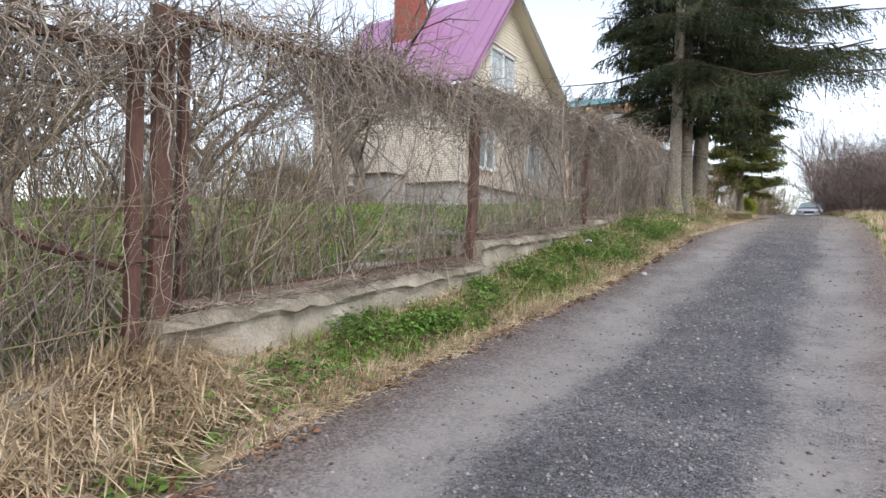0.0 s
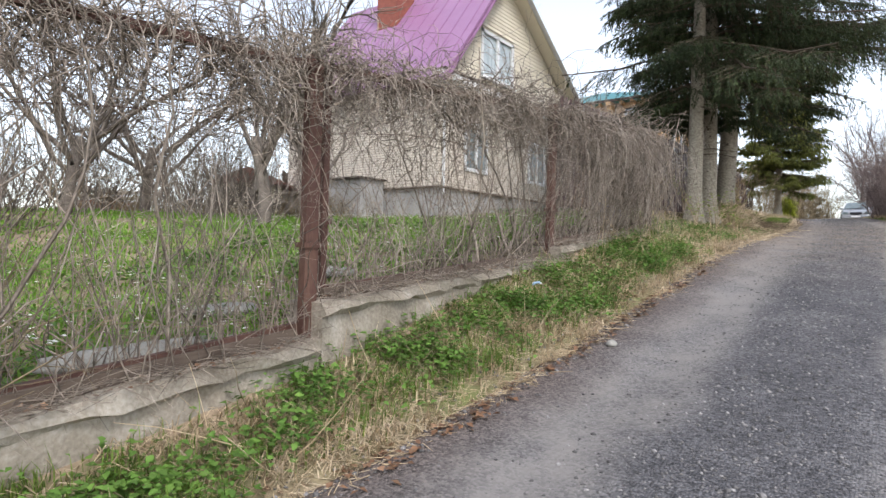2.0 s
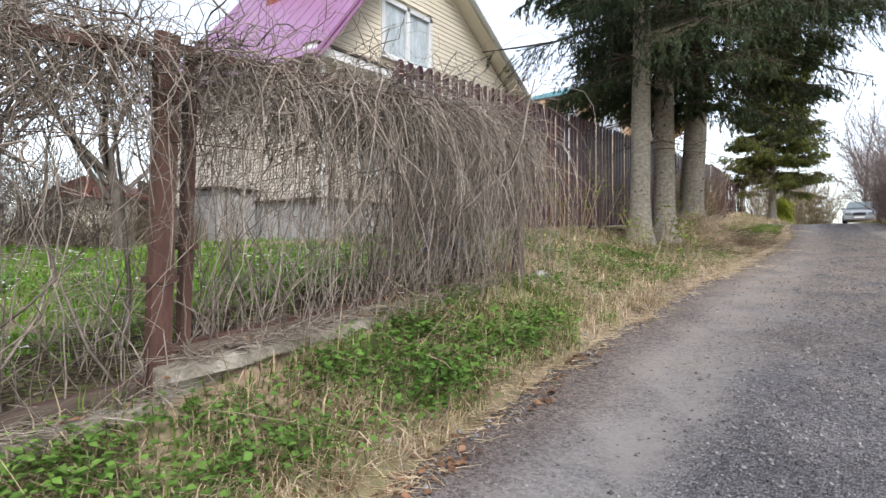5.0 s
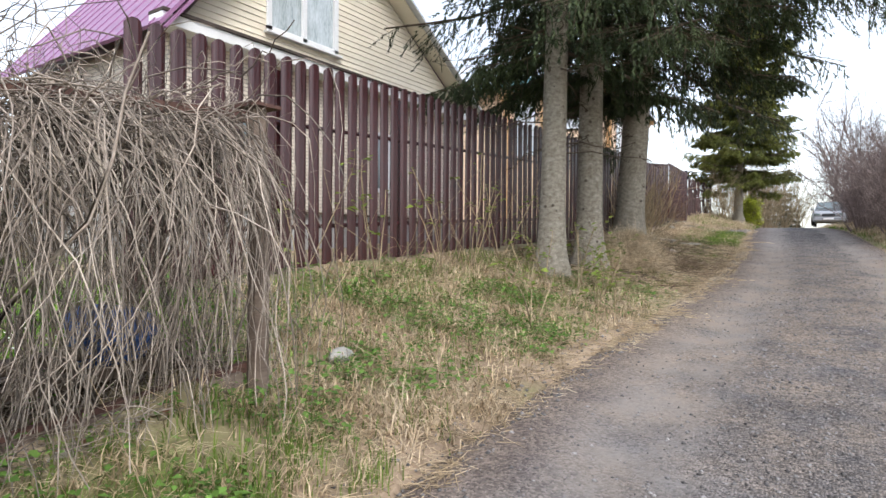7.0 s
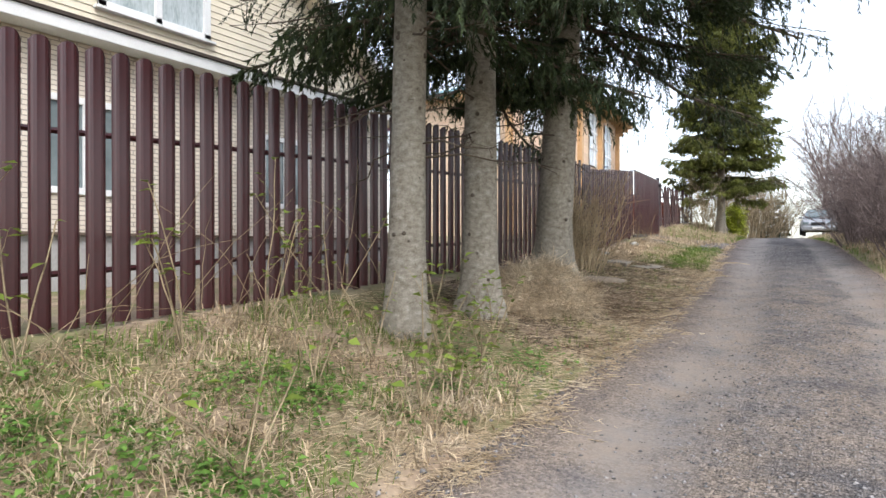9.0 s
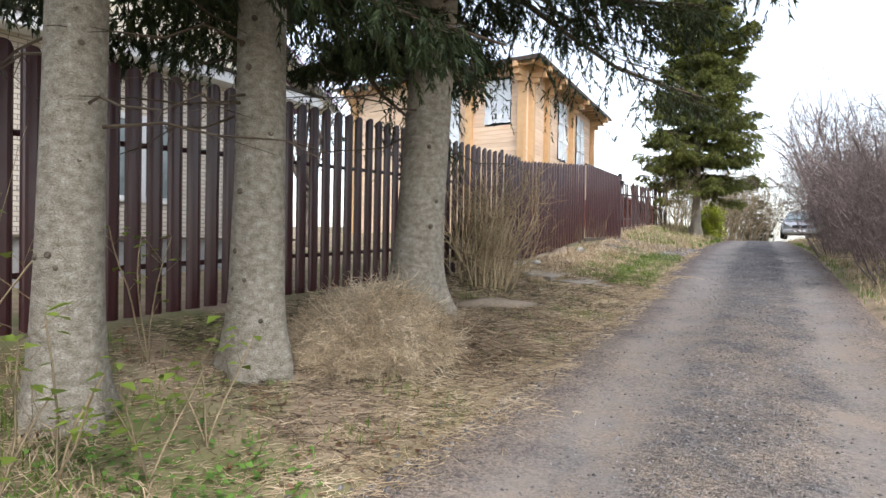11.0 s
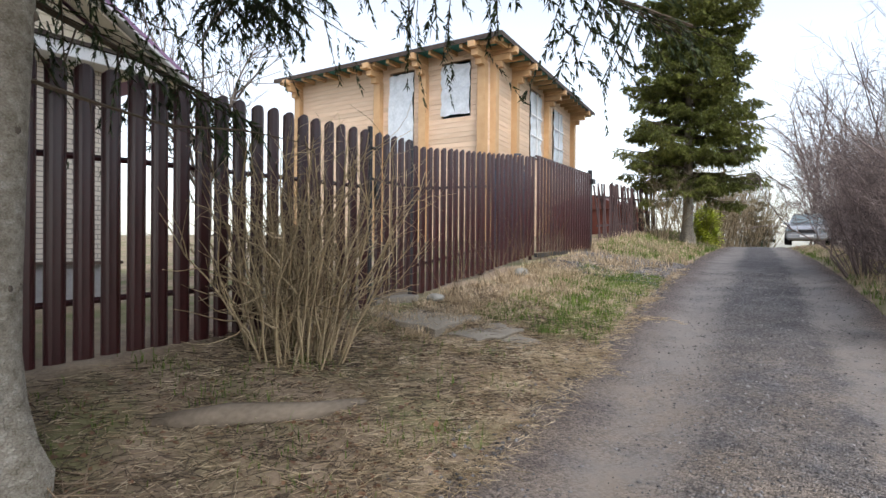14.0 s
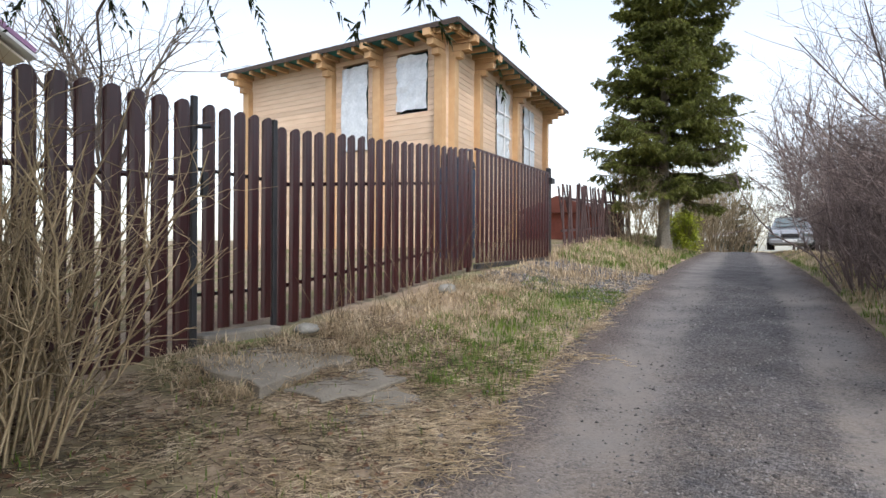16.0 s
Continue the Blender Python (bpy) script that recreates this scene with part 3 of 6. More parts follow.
for y0 in (2.3, 5.85, 9.4):
    for k, off in enumerate((0.0, 1.7)):
        i = 0 if y0 < 3 else 1 if y0 < 7 else 2
        z = (0.82, 1.34, 1.74)[i] + off * (0.083, 0.078, 0.09)[i]
        fpart("bottom_board", Geo().beam((-2.76, y0 + off, z), (-2.765, y0 + off + 1.62, z + 0.13), 0.035, 0.09), M_oldwood, "weathered board along the foot of the fence")
# a sagging wire and a bent brace
fpart("wire", Geo().tube([(-2.76, y, 1.87 + 0.1 * y + 0.02 * math.sin(y * 3)) for y in np.linspace(-1.5, 12.7, 60)], [0.003] * 60, 3), M_rust)
fpart("brace", Geo().tube([(-2.86, 0.6, 2.0), (-2.9, 1.1, 1.5), (-2.86, 1.55, 1.2), (-2.82, 2.1, 1.02)], [0.022] * 4, 5), M_rust, "thin bent steel brace")


# ---- the picket fence ----
def picket_mesh(h, w=0.140):
    """A roll-formed steel picket with ribs and a rounded top, standing at the origin and facing +x."""
    cols = [(-0.5, 0.0), (-0.46, 0.001), (-0.41, 0.010), (-0.32, 0.019), (-0.18, 0.0235), (-0.06, 0.0225), (0.06, 0.0225), (0.18, 0.0235), (0.32, 0.019), (0.41, 0.010), (0.46, 0.001), (0.5, 0.0)]
    g = Geo()
    for u, d in cols:
        top = h - 0.05 * (abs(u) * 2) ** 2.6
        for back in (0.0, -0.004):
            g.v.append((d + back, u * w, 0.0))
            g.v.append((d + back, u * w, top))
    n = len(cols)
    for i in range(n - 1):
        a, b = i * 4, (i + 1) * 4
        g.f += [(a, b, b + 1, a + 1), (a + 2, a + 3, b + 3, b + 2), (a + 1, b + 1, b + 3, a + 3), (a, a + 2, b + 2, b)]
    g.f += [(0, 1, 3, 2), ((n - 1) * 4, (n - 1) * 4 + 2, (n - 1) * 4 + 3, (n - 1) * 4 + 1)]
    return g


def top_z(y):
    return np.interp(y, [11, 13.2, 15, 18.3, 20.3, 22.7, 25.6], [4.38, 4.48, 4.59, 4.74, 4.83, 4.92, 4.97])


picket_fence = thing("picket_fence", "dark maroon steel picket fence with rounded tops", "fence", (0, 0, 0), "street fences")
first = None
rng = random.Random(4)
y = 12.95
while y < 25.6:
    x = float(np.interp(y, [11, 25.6], [-4.36, -4.45]))
    zt = float(top_z(y)) + rng.uniform(-0.006, 0.006)
    if first is None:
        first = build("picket", picket_mesh(2.02), M_maroon, picket_fence)
        first.location = (x, y, zt - 2.02)
    else:
        piece("picket", first, picket_fence, pose(x, y, zt - 2.02, 0, rng.uniform(-0.3, 0.3), rng.uniform(-1, 1)))
    y += 0.183
for dz in (-0.62, -1.62):
    build("rail", Geo().tube([(-4.40 - 0.0063 * (yy - 11), yy, float(top_z(yy)) + dz) for yy in (12.9, 14, 17, 20, 23, 25.6)], [0.022] * 6, 4), M_maroon, picket_fence)
for yy in (13.0, 14.4, 16.3, 18.8, 21.3, 23.8):
    build("post", Geo().box(-4.50 - 0.006 * (yy - 11), yy - 0.03, float(fence_z(yy)) - 0.3, -4.44 - 0.006 * (yy - 11), yy + 0.03, float(top_z(yy)) - 0.12), M_maroon, picket_fence)

wicket = thing("wicket_gate", "closed maroon picket wicket gate between black steel posts", "gate")
for yy, xx, zz in ((25.70, -4.47, 5.03), (26.66, -4.60, 5.03)):
    build("post", Geo().box(xx - 0.02, yy - 0.025, 2.7, xx + 0.02, yy + 0.025, zz), M_black, wicket, bevel=0.004)
gate_picket = None
for k in range(5):
    t = (k + 0.5) / 5
    yy, xx = 25.74 + 0.88 * t, -4.44 - 0.13 * t
    if gate_picket is None:
        gate_picket = build("picket", picket_mesh(1.86), M_maroon, wicket)
        gate_picket.matrix_basis = pose(xx, yy, 3.12, 0, 0, 8)
    else:
        piece("picket", gate_picket, wicket, pose(xx, yy, 3.12 + 0.01 * k, 0, 0, 8))
for z in (3.42, 4.45):
    build("rail", Geo().beam((-4.50, 25.72, z), (-4.62, 26.64, z), 0.03, 0.03), M_black, wicket)
build("latch", Geo().box(-4.45, 25.74, 4.22, -4.40, 25.79, 4.42), M_black, wicket, "black gate latch", bevel=0.005)
build("hinge", Geo().tube([(-4.43, 25.70, 4.78), (-4.43, 25.82, 4.80)], [0.018, 0.018], 8), M_black, wicket)

gate_fence = thing("picket_fence", "maroon steel picket fence stretch between wicket and sliding gate", "fence", (0, 0, 0), "street fences")
first = None
y = 26.75
while y < 31.3:
    t = (y - 26.7) / 8.7
    x, zt = -4.60 - 0.66 * t, 4.97 + 0.93 * t + rng.uniform(-0.006, 0.006)
    h = 1.92
    if first is None:
        first = build("picket", picket_mesh(h, 0.146), M_maroon, gate_fence)
        first.location = (x, y, zt - h)
    else:
        piece("picket", first, gate_fence, pose(x, y, zt - h, 0, rng.uniform(-0.3, 0.3), 4 + rng.uniform(-1, 1)))
    y += 0.19
for dz in (-0.55, -1.55):
    build("rail", Geo().beam((-4.66, 26.7, 4.97 + dz), (-5.0, 31.3, 5.46 + dz), 0.03, 0.04), M_maroon, gate_fence)
for yy in (29.0, 31.3):
    build("post", Geo().box(-4.75 - 0.076 * (yy - 26.7), yy - 0.03, 2.9, -4.69 - 0.076 * (yy - 26.7), yy + 0.03, 4.8 + 0.06 * (yy - 26.7)), M_maroon, gate_fence)

sliding = thing("sliding_gate", "closed maroon slatted sliding gate with black bottom rail", "gate")
first = None
for k in range(21):
    t = k / 20
    yy, xx = 31.36 + 3.86 * t, -4.93 - 0.29 * t
    if first is None:
        first = build("slat", picket_mesh(1.90, 0.128), M_maroon, sliding)
        first.location = (xx, yy, 3.58)
    else:
        piece("slat", first, sliding, pose(xx, yy, 3.58 + 0.06 * t, 0, 0, 4))
build("bottom_rail", Geo().beam((-4.94, 31.3, 3.52), (-5.23, 35.26, 3.62), 0.07, 0.08), M_black, sliding)
build("top_rail", Geo().beam((-4.95, 31.3, 5.47), (-5.24, 35.26, 5.54), 0.04, 0.04), M_maroon, sliding)
gate_post = tagged(build("gate_post", Geo().box(-5.31, 35.30, 3.3, -5.21, 35.40, 5.66), M_black, bevel=0.006), "square black steel gate post at the driveway", "post")
build("roller_bracket", Geo().box(-5.20, 35.2, 5.30, -5.12, 35.38, 5.42), M_black, gate_post)


# ---- cream house with the magenta roof ----
HX = -9.7
house = thing("house", "cream-sided house with magenta metal roof and brick ground floor", "house", (HX, 19.5, 2.2))


def hpart(name, geo, mat, parent=None, label="", bevel=0.0, to=None):
    ob = build(name, geo, mat, None, label, bevel=bevel)
    ob.parent = parent or house
    if parent is None:
        ob.matrix_parent_inverse = Matrix.Translation((-HX, -19.5, -2.2))
    return ob


APEX, EL, ER = (19.55, 10.75), (16.25, 6.62), (26.4, 6.55)
brick_wall = Geo().box(-16.2, 16.35, 3.36, HX, 25.6, 6.35)
bw = hpart("brick_wall", brick_wall, M_brick, label="pale silicate brick ground-floor wall")
uvb = bw.data.uv_layers.new(name="UVMap")
for poly in bw.data.polygons:
    for li in poly.loop_indices:
        co = bw.data.vertices[bw.data.loops[li].vertex_index].co
        uvb.data[li].uv = ((co.y if abs(poly.normal.x) > 0.5 else co.x), co.z)
hpart("foundation", Geo().box(-16.25, 16.30, 1.0, HX + 0.05, 25.65, 3.36), M_render, label="pale grey rendered foundation")
hpart("drip_board", Geo().box(HX, 16.2, 3.365, HX + 0.14, 25.7, 3.41), M_oldwood)
hpart("drip_board", Geo().box(-16.3, 16.2, 3.365, HX, 16.35, 3.41), M_oldwood)
hpart("gable_core", Geo().prism([(16.45, 6.36), (25.9, 6.36), (APEX[0], APEX[1] - 0.12)], "x", -16.1, HX - 0.03), M_siding)


def gable_y(z):
    """The siding's ends at height z."""
    k = (z - 6.5) / (APEX[1] - 0.15 - 6.5)
    return 16.45 + (APEX[0] - 16.45) * k, 26.0 + (APEX[0] - 26.0) * k


WY0, WY1, WZ0, WZ1 = 18.42, 20.44, 7.02, 8.52
z = 6.62
while z < 10.4:
    z1 = z + 0.125
    (a, b), (a1, b1) = gable_y(z), gable_y(z1)
    spans = [(a, b, a1, b1)]
    if z1 > WZ0 and z < WZ1:
        spans = [(a, WY0, a1, WY0), (WY1, b, WY1, b1)]
    for p, q, p1, q1 in spans:
        if q - p > 0.1:
            s = Geo().add([(HX, p, z), (HX, q, z), (HX, q1, z1), (HX, p1, z1), (HX + 0.022, p, z + 0.004), (HX + 0.022, q, z + 0.004), (HX + 0.004, q1, z1), (HX + 0.004, p1, z1)],
                          [(0, 3, 2, 1), (4, 5, 6, 7), (0, 1, 5, 4), (3, 7, 6, 2), (0, 4, 7, 3), (1, 2, 6, 5)])
            hpart("siding_board", s, M_siding)
    z = z1
win = hpart("window", Geo().box(HX - 0.03, WY0, WZ0, HX - 0.02, WY1, WZ1), M_lace_sky, label="white framed attic window with lace curtain and painted sky reflection")
for a, b, c, d in ((WY0, WZ0, WY1, WZ0 + 0.12), (WY0, WZ1 - 0.12, WY1, WZ1), (WY0, WZ0, WY0 + 0.13, WZ1), (WY1 - 0.13, WZ0, WY1, WZ1), ((WY0 + WY1) / 2 - 0.06, WZ0, (WY0 + WY1) / 2 + 0.06, WZ1)):
    build("window_frame", Geo().box(HX - 0.02, a, b, HX + 0.05, c, d), M_white, win, bevel=0.006)
build("sill", Geo().box(HX, WY0 - 0.06, WZ0 - 0.05, HX + 0.13, WY1 + 0.06, WZ0), M_white, win, bevel=0.006)
hpart("fascia", Geo().box(HX, 16.0, 6.36, HX + 0.42, 26.2, 6.56), M_white, label="white fascia band under the gable", bevel=0.01)
hpart("gutter", Geo().box(HX, 16.0, 6.565, HX + 0.46, 26.3, 6.62), M_darkroof, label="dark drip flashing")


def roof_slab(lo, hi, name):
    """One roof plane as a sheet 6 cm thick with raised seams, between eave and ridge."""
    g = Geo()
    dy, dz = hi[0] - lo[0], hi[1] - lo[1]
    ln = math.hypot(dy, dz)
    ny_, nz_ = -dz / ln * 0.06, dy / ln * 0.06
    if nz_ < 0:
        ny_, nz_ = -ny_, -nz_
    a, b = -16.4, HX + 0.5
    g.add([(xx, p[0] + o * ny_, p[1] + o * nz_) for xx in (a, b) for p, o in ((lo, 0), (hi, 0), (hi, 1), (lo, 1))],
          [(0, 1, 2, 3), (4, 7, 6, 5), (0, 4, 5, 1), (3, 2, 6, 7), (1, 5, 6, 2), (0, 3, 7, 4)])
    ob = hpart(name, g, M_roof)
    xx = a + 0.3
    while xx < b - 0.1:
        seam = Geo().beam((xx, lo[0] + ny_ * 1.1, lo[1] + nz_ * 1.1), (xx, hi[0] + ny_ * 1.1, hi[1] + nz_ * 1.1), 0.03, 0.03, (1, 0, 0))
        hpart("roof_seam", seam, M_roof)
        xx += 0.55
    return ob


roof_slab((15.95, 6.30), APEX, "roof_slope")
roof_slab((26.6, 6.45), APEX, "roof_slope")
hpart("rake_board", Geo().beam((HX + 0.47, 15.98, 6.25), (HX + 0.47, APEX[0], APEX[1] - 0.10), 0.04, 0.2, (1, 0, 0)), M_roof)
hpart("rake_board", Geo().beam((HX + 0.47, 26.6, 6.36), (HX + 0.47, APEX[0], APEX[1] - 0.10), 0.04, 0.24, (1, 0, 0)), M_white)
hpart("soffit", Geo().beam((HX + 0.22, 26.5, 6.32), (HX + 0.22, APEX[0], APEX[1] - 0.16), 0.46, 0.03, (0, 0.5, 1)), M_siding)
chim = hpart("chimney", Geo().box(-13.85, 18.2, 8.6, -12.95, 19.1, 11.6), M_redbrick, label="red brick chimney stack")
build("cap", Geo().box(-13.95, 18.1, 11.6, -12.85, 19.2, 11.75), M_conc, chim)
hpart("downpipe", Geo().tube([(HX + 0.12, 16.5, 6.3), (HX + 0.08, 16.5, 5.9), (HX + 0.08, 16.5, 3.2)], [0.04] * 3, 8), M_white)
for wy in (17.6, 21.6):
    w2 = hpart("window", Geo().box(HX - 0.02, wy, 4.0, HX + 0.006, wy + 1.3, 5.5), M_glass, label="ground-floor window with white frame")
    for a, b, c, d in ((wy, 4.0, wy + 1.3, 4.1), (wy, 5.4, wy + 1.3, 5.5), (wy, 4.1, wy + 0.1, 5.4), (wy + 1.2, 4.1, wy + 1.3, 5.4), (wy + 0.6, 4.1, wy + 0.7, 5.4)):
        build("window_frame", Geo().box(HX + 0.006, a, b, HX + 0.05, c, d), M_white, w2)

# ---- new timber house ----
log_house = thing("timber_house", "new two-storey pine timber house with film-covered windows", "house", (-15.5, 45, 3.6))
P0, P1, P2, P3 = Vector((-20.2, 39.4, 0)), Vector((-10.5, 39.4, 0)), Vector((-11.75, 51.2, 0)), Vector((-21.2, 51.2, 0))


def lpart(name, geo, mat, parent=None, label="", bevel=0.0):
    ob = build(name, geo, mat, None, label, bevel=bevel)
    ob.parent = parent or log_house
    if parent is None:
        ob.matrix_parent_inverse = Matrix.Translation((15.5, -45, -3.6))
    return ob


def on_wall(a, b, s, z, out=0.0):
    d = (b - a).normalized()
    n = Vector((d.y, -d.x, 0))
    p = a + d * s + n * out
    return (p.x, p.y, z)


def wall_block(a, b, s0, s1, z0, z1, o0, o1):
    return Geo().add([on_wall(a, b, s, z, o) for s in (s0, s1) for o in (o0, o1) for z in (z0, z1)], [(0, 1, 3, 2), (4, 6, 7, 5), (0, 4, 5, 1), (2, 3, 7, 6), (0, 2, 6, 4), (1, 5, 7, 3)])


for a, b, holes in ((P0, P1, ((5.2, 6.4, 7.4, 10.48), (7.70, 8.98, 8.6, 10.48))), (P1, P2, ((4.7, 6.25, 7.6, 10.45), (8.2, 9.8, 7.6, 10.35))), (P2, P3, ()), (P3, P0, ())):
    ln = (b - a).length
    z = 3.2
    while z < 10.95:
        z1 = z + 0.19
        cuts = [0.0]
        for h0, h1, hz0, hz1 in holes:
            if z1 > hz0 + 0.02 and z < hz1 - 0.02:
                cuts += [h0, h1]
        cuts.append(ln)
        for k in range(0, len(cuts), 2):
            lpart("log", wall_block(a, b, cuts[k], cuts[k + 1], z, z1 - 0.012, -0.18, 0.0), M_log)
        z = z1
    lpart("wall_core", wall_block(a, b, 0.2, ln - 0.2, 3.0, 7.3, -0.17, -0.012), M_log)
for a, b, spots in ((P0, P1, (0.1, 4.7, 6.95, 9.55)), (P1, P2, (0.35, 2.6, 6.95, 11.6))):
    for s in spots:
        lpart("corner_column", wall_block(a, b, s - 0.16, s + 0.16, 3.2, 10.3, 0.0, 0.24), M_beam, label="column of projecting log ends")
        for k, (zz, o) in enumerate(((10.22, 0.45), (10.45, 0.75), (10.68, 1.0))):
            lpart("bracket_beam", wall_block(a, b, s - 0.13, s + 0.13, zz, zz + 0.21, 0.0, o), M_beam)
for a, b, h0, h1, z0, z1 in ((P0, P1, 5.2, 6.4, 7.4, 10.48), (P0, P1, 7.70, 8.98, 8.6, 10.48), (P1, P2, 4.7, 6.25, 7.6, 10.45), (P1, P2, 8.2, 9.8, 7.6, 10.35)):
    rg, g, nu, nv = random.Random(int(h0 * 10 + z0)), Geo(), 7, 10
    for j in range(nv):
        for i in range(nu):
            u, v = i / (nu - 1), j / (nv - 1)
            edge = i in (0, nu - 1) or j in (0, nv - 1)
            g.v.append(on_wall(a, b, h0 + (h1 - h0) * u + (rg.uniform(-0.05, 0.05) if edge else 0), z0 + (z1 - z0) * v + (rg.uniform(-0.04, 0.04) if edge else 0), 0.02 + rg.uniform(0.0, 0.07)))
    g.f = [(j * nu + i, j * nu + i + 1, (j + 1) * nu + i + 1, (j + 1) * nu + i) for j in range(nv - 1) for i in range(nu - 1)]
    wd = lpart("window", g, M_film, label="window opening covered with crumpled translucent film")
    mid = (h0 + h1) / 2
    if a is P1:
        build("window_frame", wall_block(a, b, mid - 0.05, mid + 0.05, z0, z1, 0.09, 0.12), M_white, wd)
        for zz in (z0 + 0.9, z0 + 1.8):
            build("window_frame", wall_block(a, b, h0, h1, zz, zz + 0.07, 0.09, 0.12), M_white, wd)
E0, E1, E2, E3 = (-20.95, 38.6, 10.95), (-9.5, 38.5, 10.95), (-10.9, 52.3, 10.95), (-22.0, 52.3, 10.95)
mid_a, mid_b = (-15.6, 43.9, 13.0), (-16.2, 47.0, 13.0)
up = lambda p: (p[0], p[1], p[2] + 0.1)
lpart("roof", Geo().add([E0, E1, E2, E3, up(E0), up(E1), up(E2), up(E3), mid_a, mid_b], [(0, 1, 2, 3), (0, 4, 5, 1), (1, 5, 6, 2), (2, 6, 7, 3), (3, 7, 4, 0), (4, 8, 5), (5, 8, 9, 6), (6, 9, 7), (7, 9, 8, 4)]), M_teal, label="low dark teal metal hip roof with wide eaves")
for (a, b), n_ in (((E0, E1), 17), ((E1, E2), 19)):
    a, b = Vector(a), Vector(b)
    d = (b - a).normalized()
    inw = Vector((-d.y, d.x, 0))
    for k in range(n_):
        p = a + (b - a) * ((k + 0.5) / n_) + Vector((0, 0, -0.09))
        lpart("rafter_end", Geo().beam(p + inw * 0.08, p + inw * 1.1, 0.12, 0.16), M_beam)
    lpart("eave_board", Geo().beam(a + Vector((0, 0, 0.02)) - inw * 0.02, b + Vector((0, 0, 0.02)) - inw * 0.02, 0.03, 0.17), M_darkroof)


# ---- spruces ----
def needles(starts, ends, per, length, width, rs):
    """Tassels of narrow needle clumps along each twig from start to end, as triangles."""
    s, e = np.asarray(starts), np.asarray(ends)
    m = len(s)
    d = e - s
    ln = np.linalg.norm(d, axis=1, keepdims=True) + 1e-6
    d = d / ln
    t = rs.random((m, per, 1)) ** 0.85
    base = s[:, None] + (e - s)[:, None] * t
    r = rs.normal(size=(m, per, 3))
    r -= (r * d[:, None]).sum(-1, keepdims=True) * d[:, None]
    r /= np.linalg.norm(r, axis=-1, keepdims=True) + 1e-6
    way = d[:, None] * 0.85 + r * 0.55 + np.array([0, 0, -0.10])
    side = np.cross(way, rs.normal(size=(m, per, 3)))
    side /= np.linalg.norm(side, axis=-1, keepdims=True) + 1e-6
    k = length * (0.6 + 0.8 * rs.random((m, per, 1)))
    tri = np.stack([base - side * width, base + side * width, base + way * k], 2)
    return tri.reshape(-1, 3)


def bough(rs, twigs=26, hang=0.5, droop=0.35):
    """A bough 1 long along +x: a drooping stem with an upturned tip, side shoots, and twigs that hang from both. Gives the twigs' ends and the stem line."""
    sway = 0.05 * rs.normal()

    def stem(t):
        return np.stack([t, 0.03 * np.sin(4 * t) + sway * t * t, -droop * t ** 1.5 + 0.30 * np.clip(t - 0.7, 0, 1)], -1)
    starts, ends = [], []
    ts = 0.14 + 0.84 * np.sort(rs.random(twigs))
    for i, t in enumerate(ts):
        p = stem(np.array([t]))[0]
        sgn = 1 if i % 2 else -1
        reach = (0.30 * (1.12 - t) * (0.5 + 0.8 * rs.random()) + 0.05) * min(1.0, 0.35 + 2.2 * t)
        tip = p + np.array([reach * 0.75, sgn * reach, -0.05 - 0.25 * reach])
        starts.append(p)
        ends.append(tip)
        for k in range(5):
            q = p + (tip - p) * (k + rs.random()) / 5
            dn = hang * (0.05 + 0.17 * rs.random()) * (1.1 - 0.6 * abs(t - 0.45))
            starts.append(q)
            ends.append(q + np.array([0.03 + 0.03 * rs.normal(), 0.03 * rs.normal(), -dn]))
    for t in np.linspace(0.3, 0.97, 7):
        starts.append(stem(np.array([t - 0.08]))[0])
        ends.append(stem(np.array([t + 0.04]))[0])
    return np.array(starts), np.array(ends), stem(np.linspace(0, 1, 7))


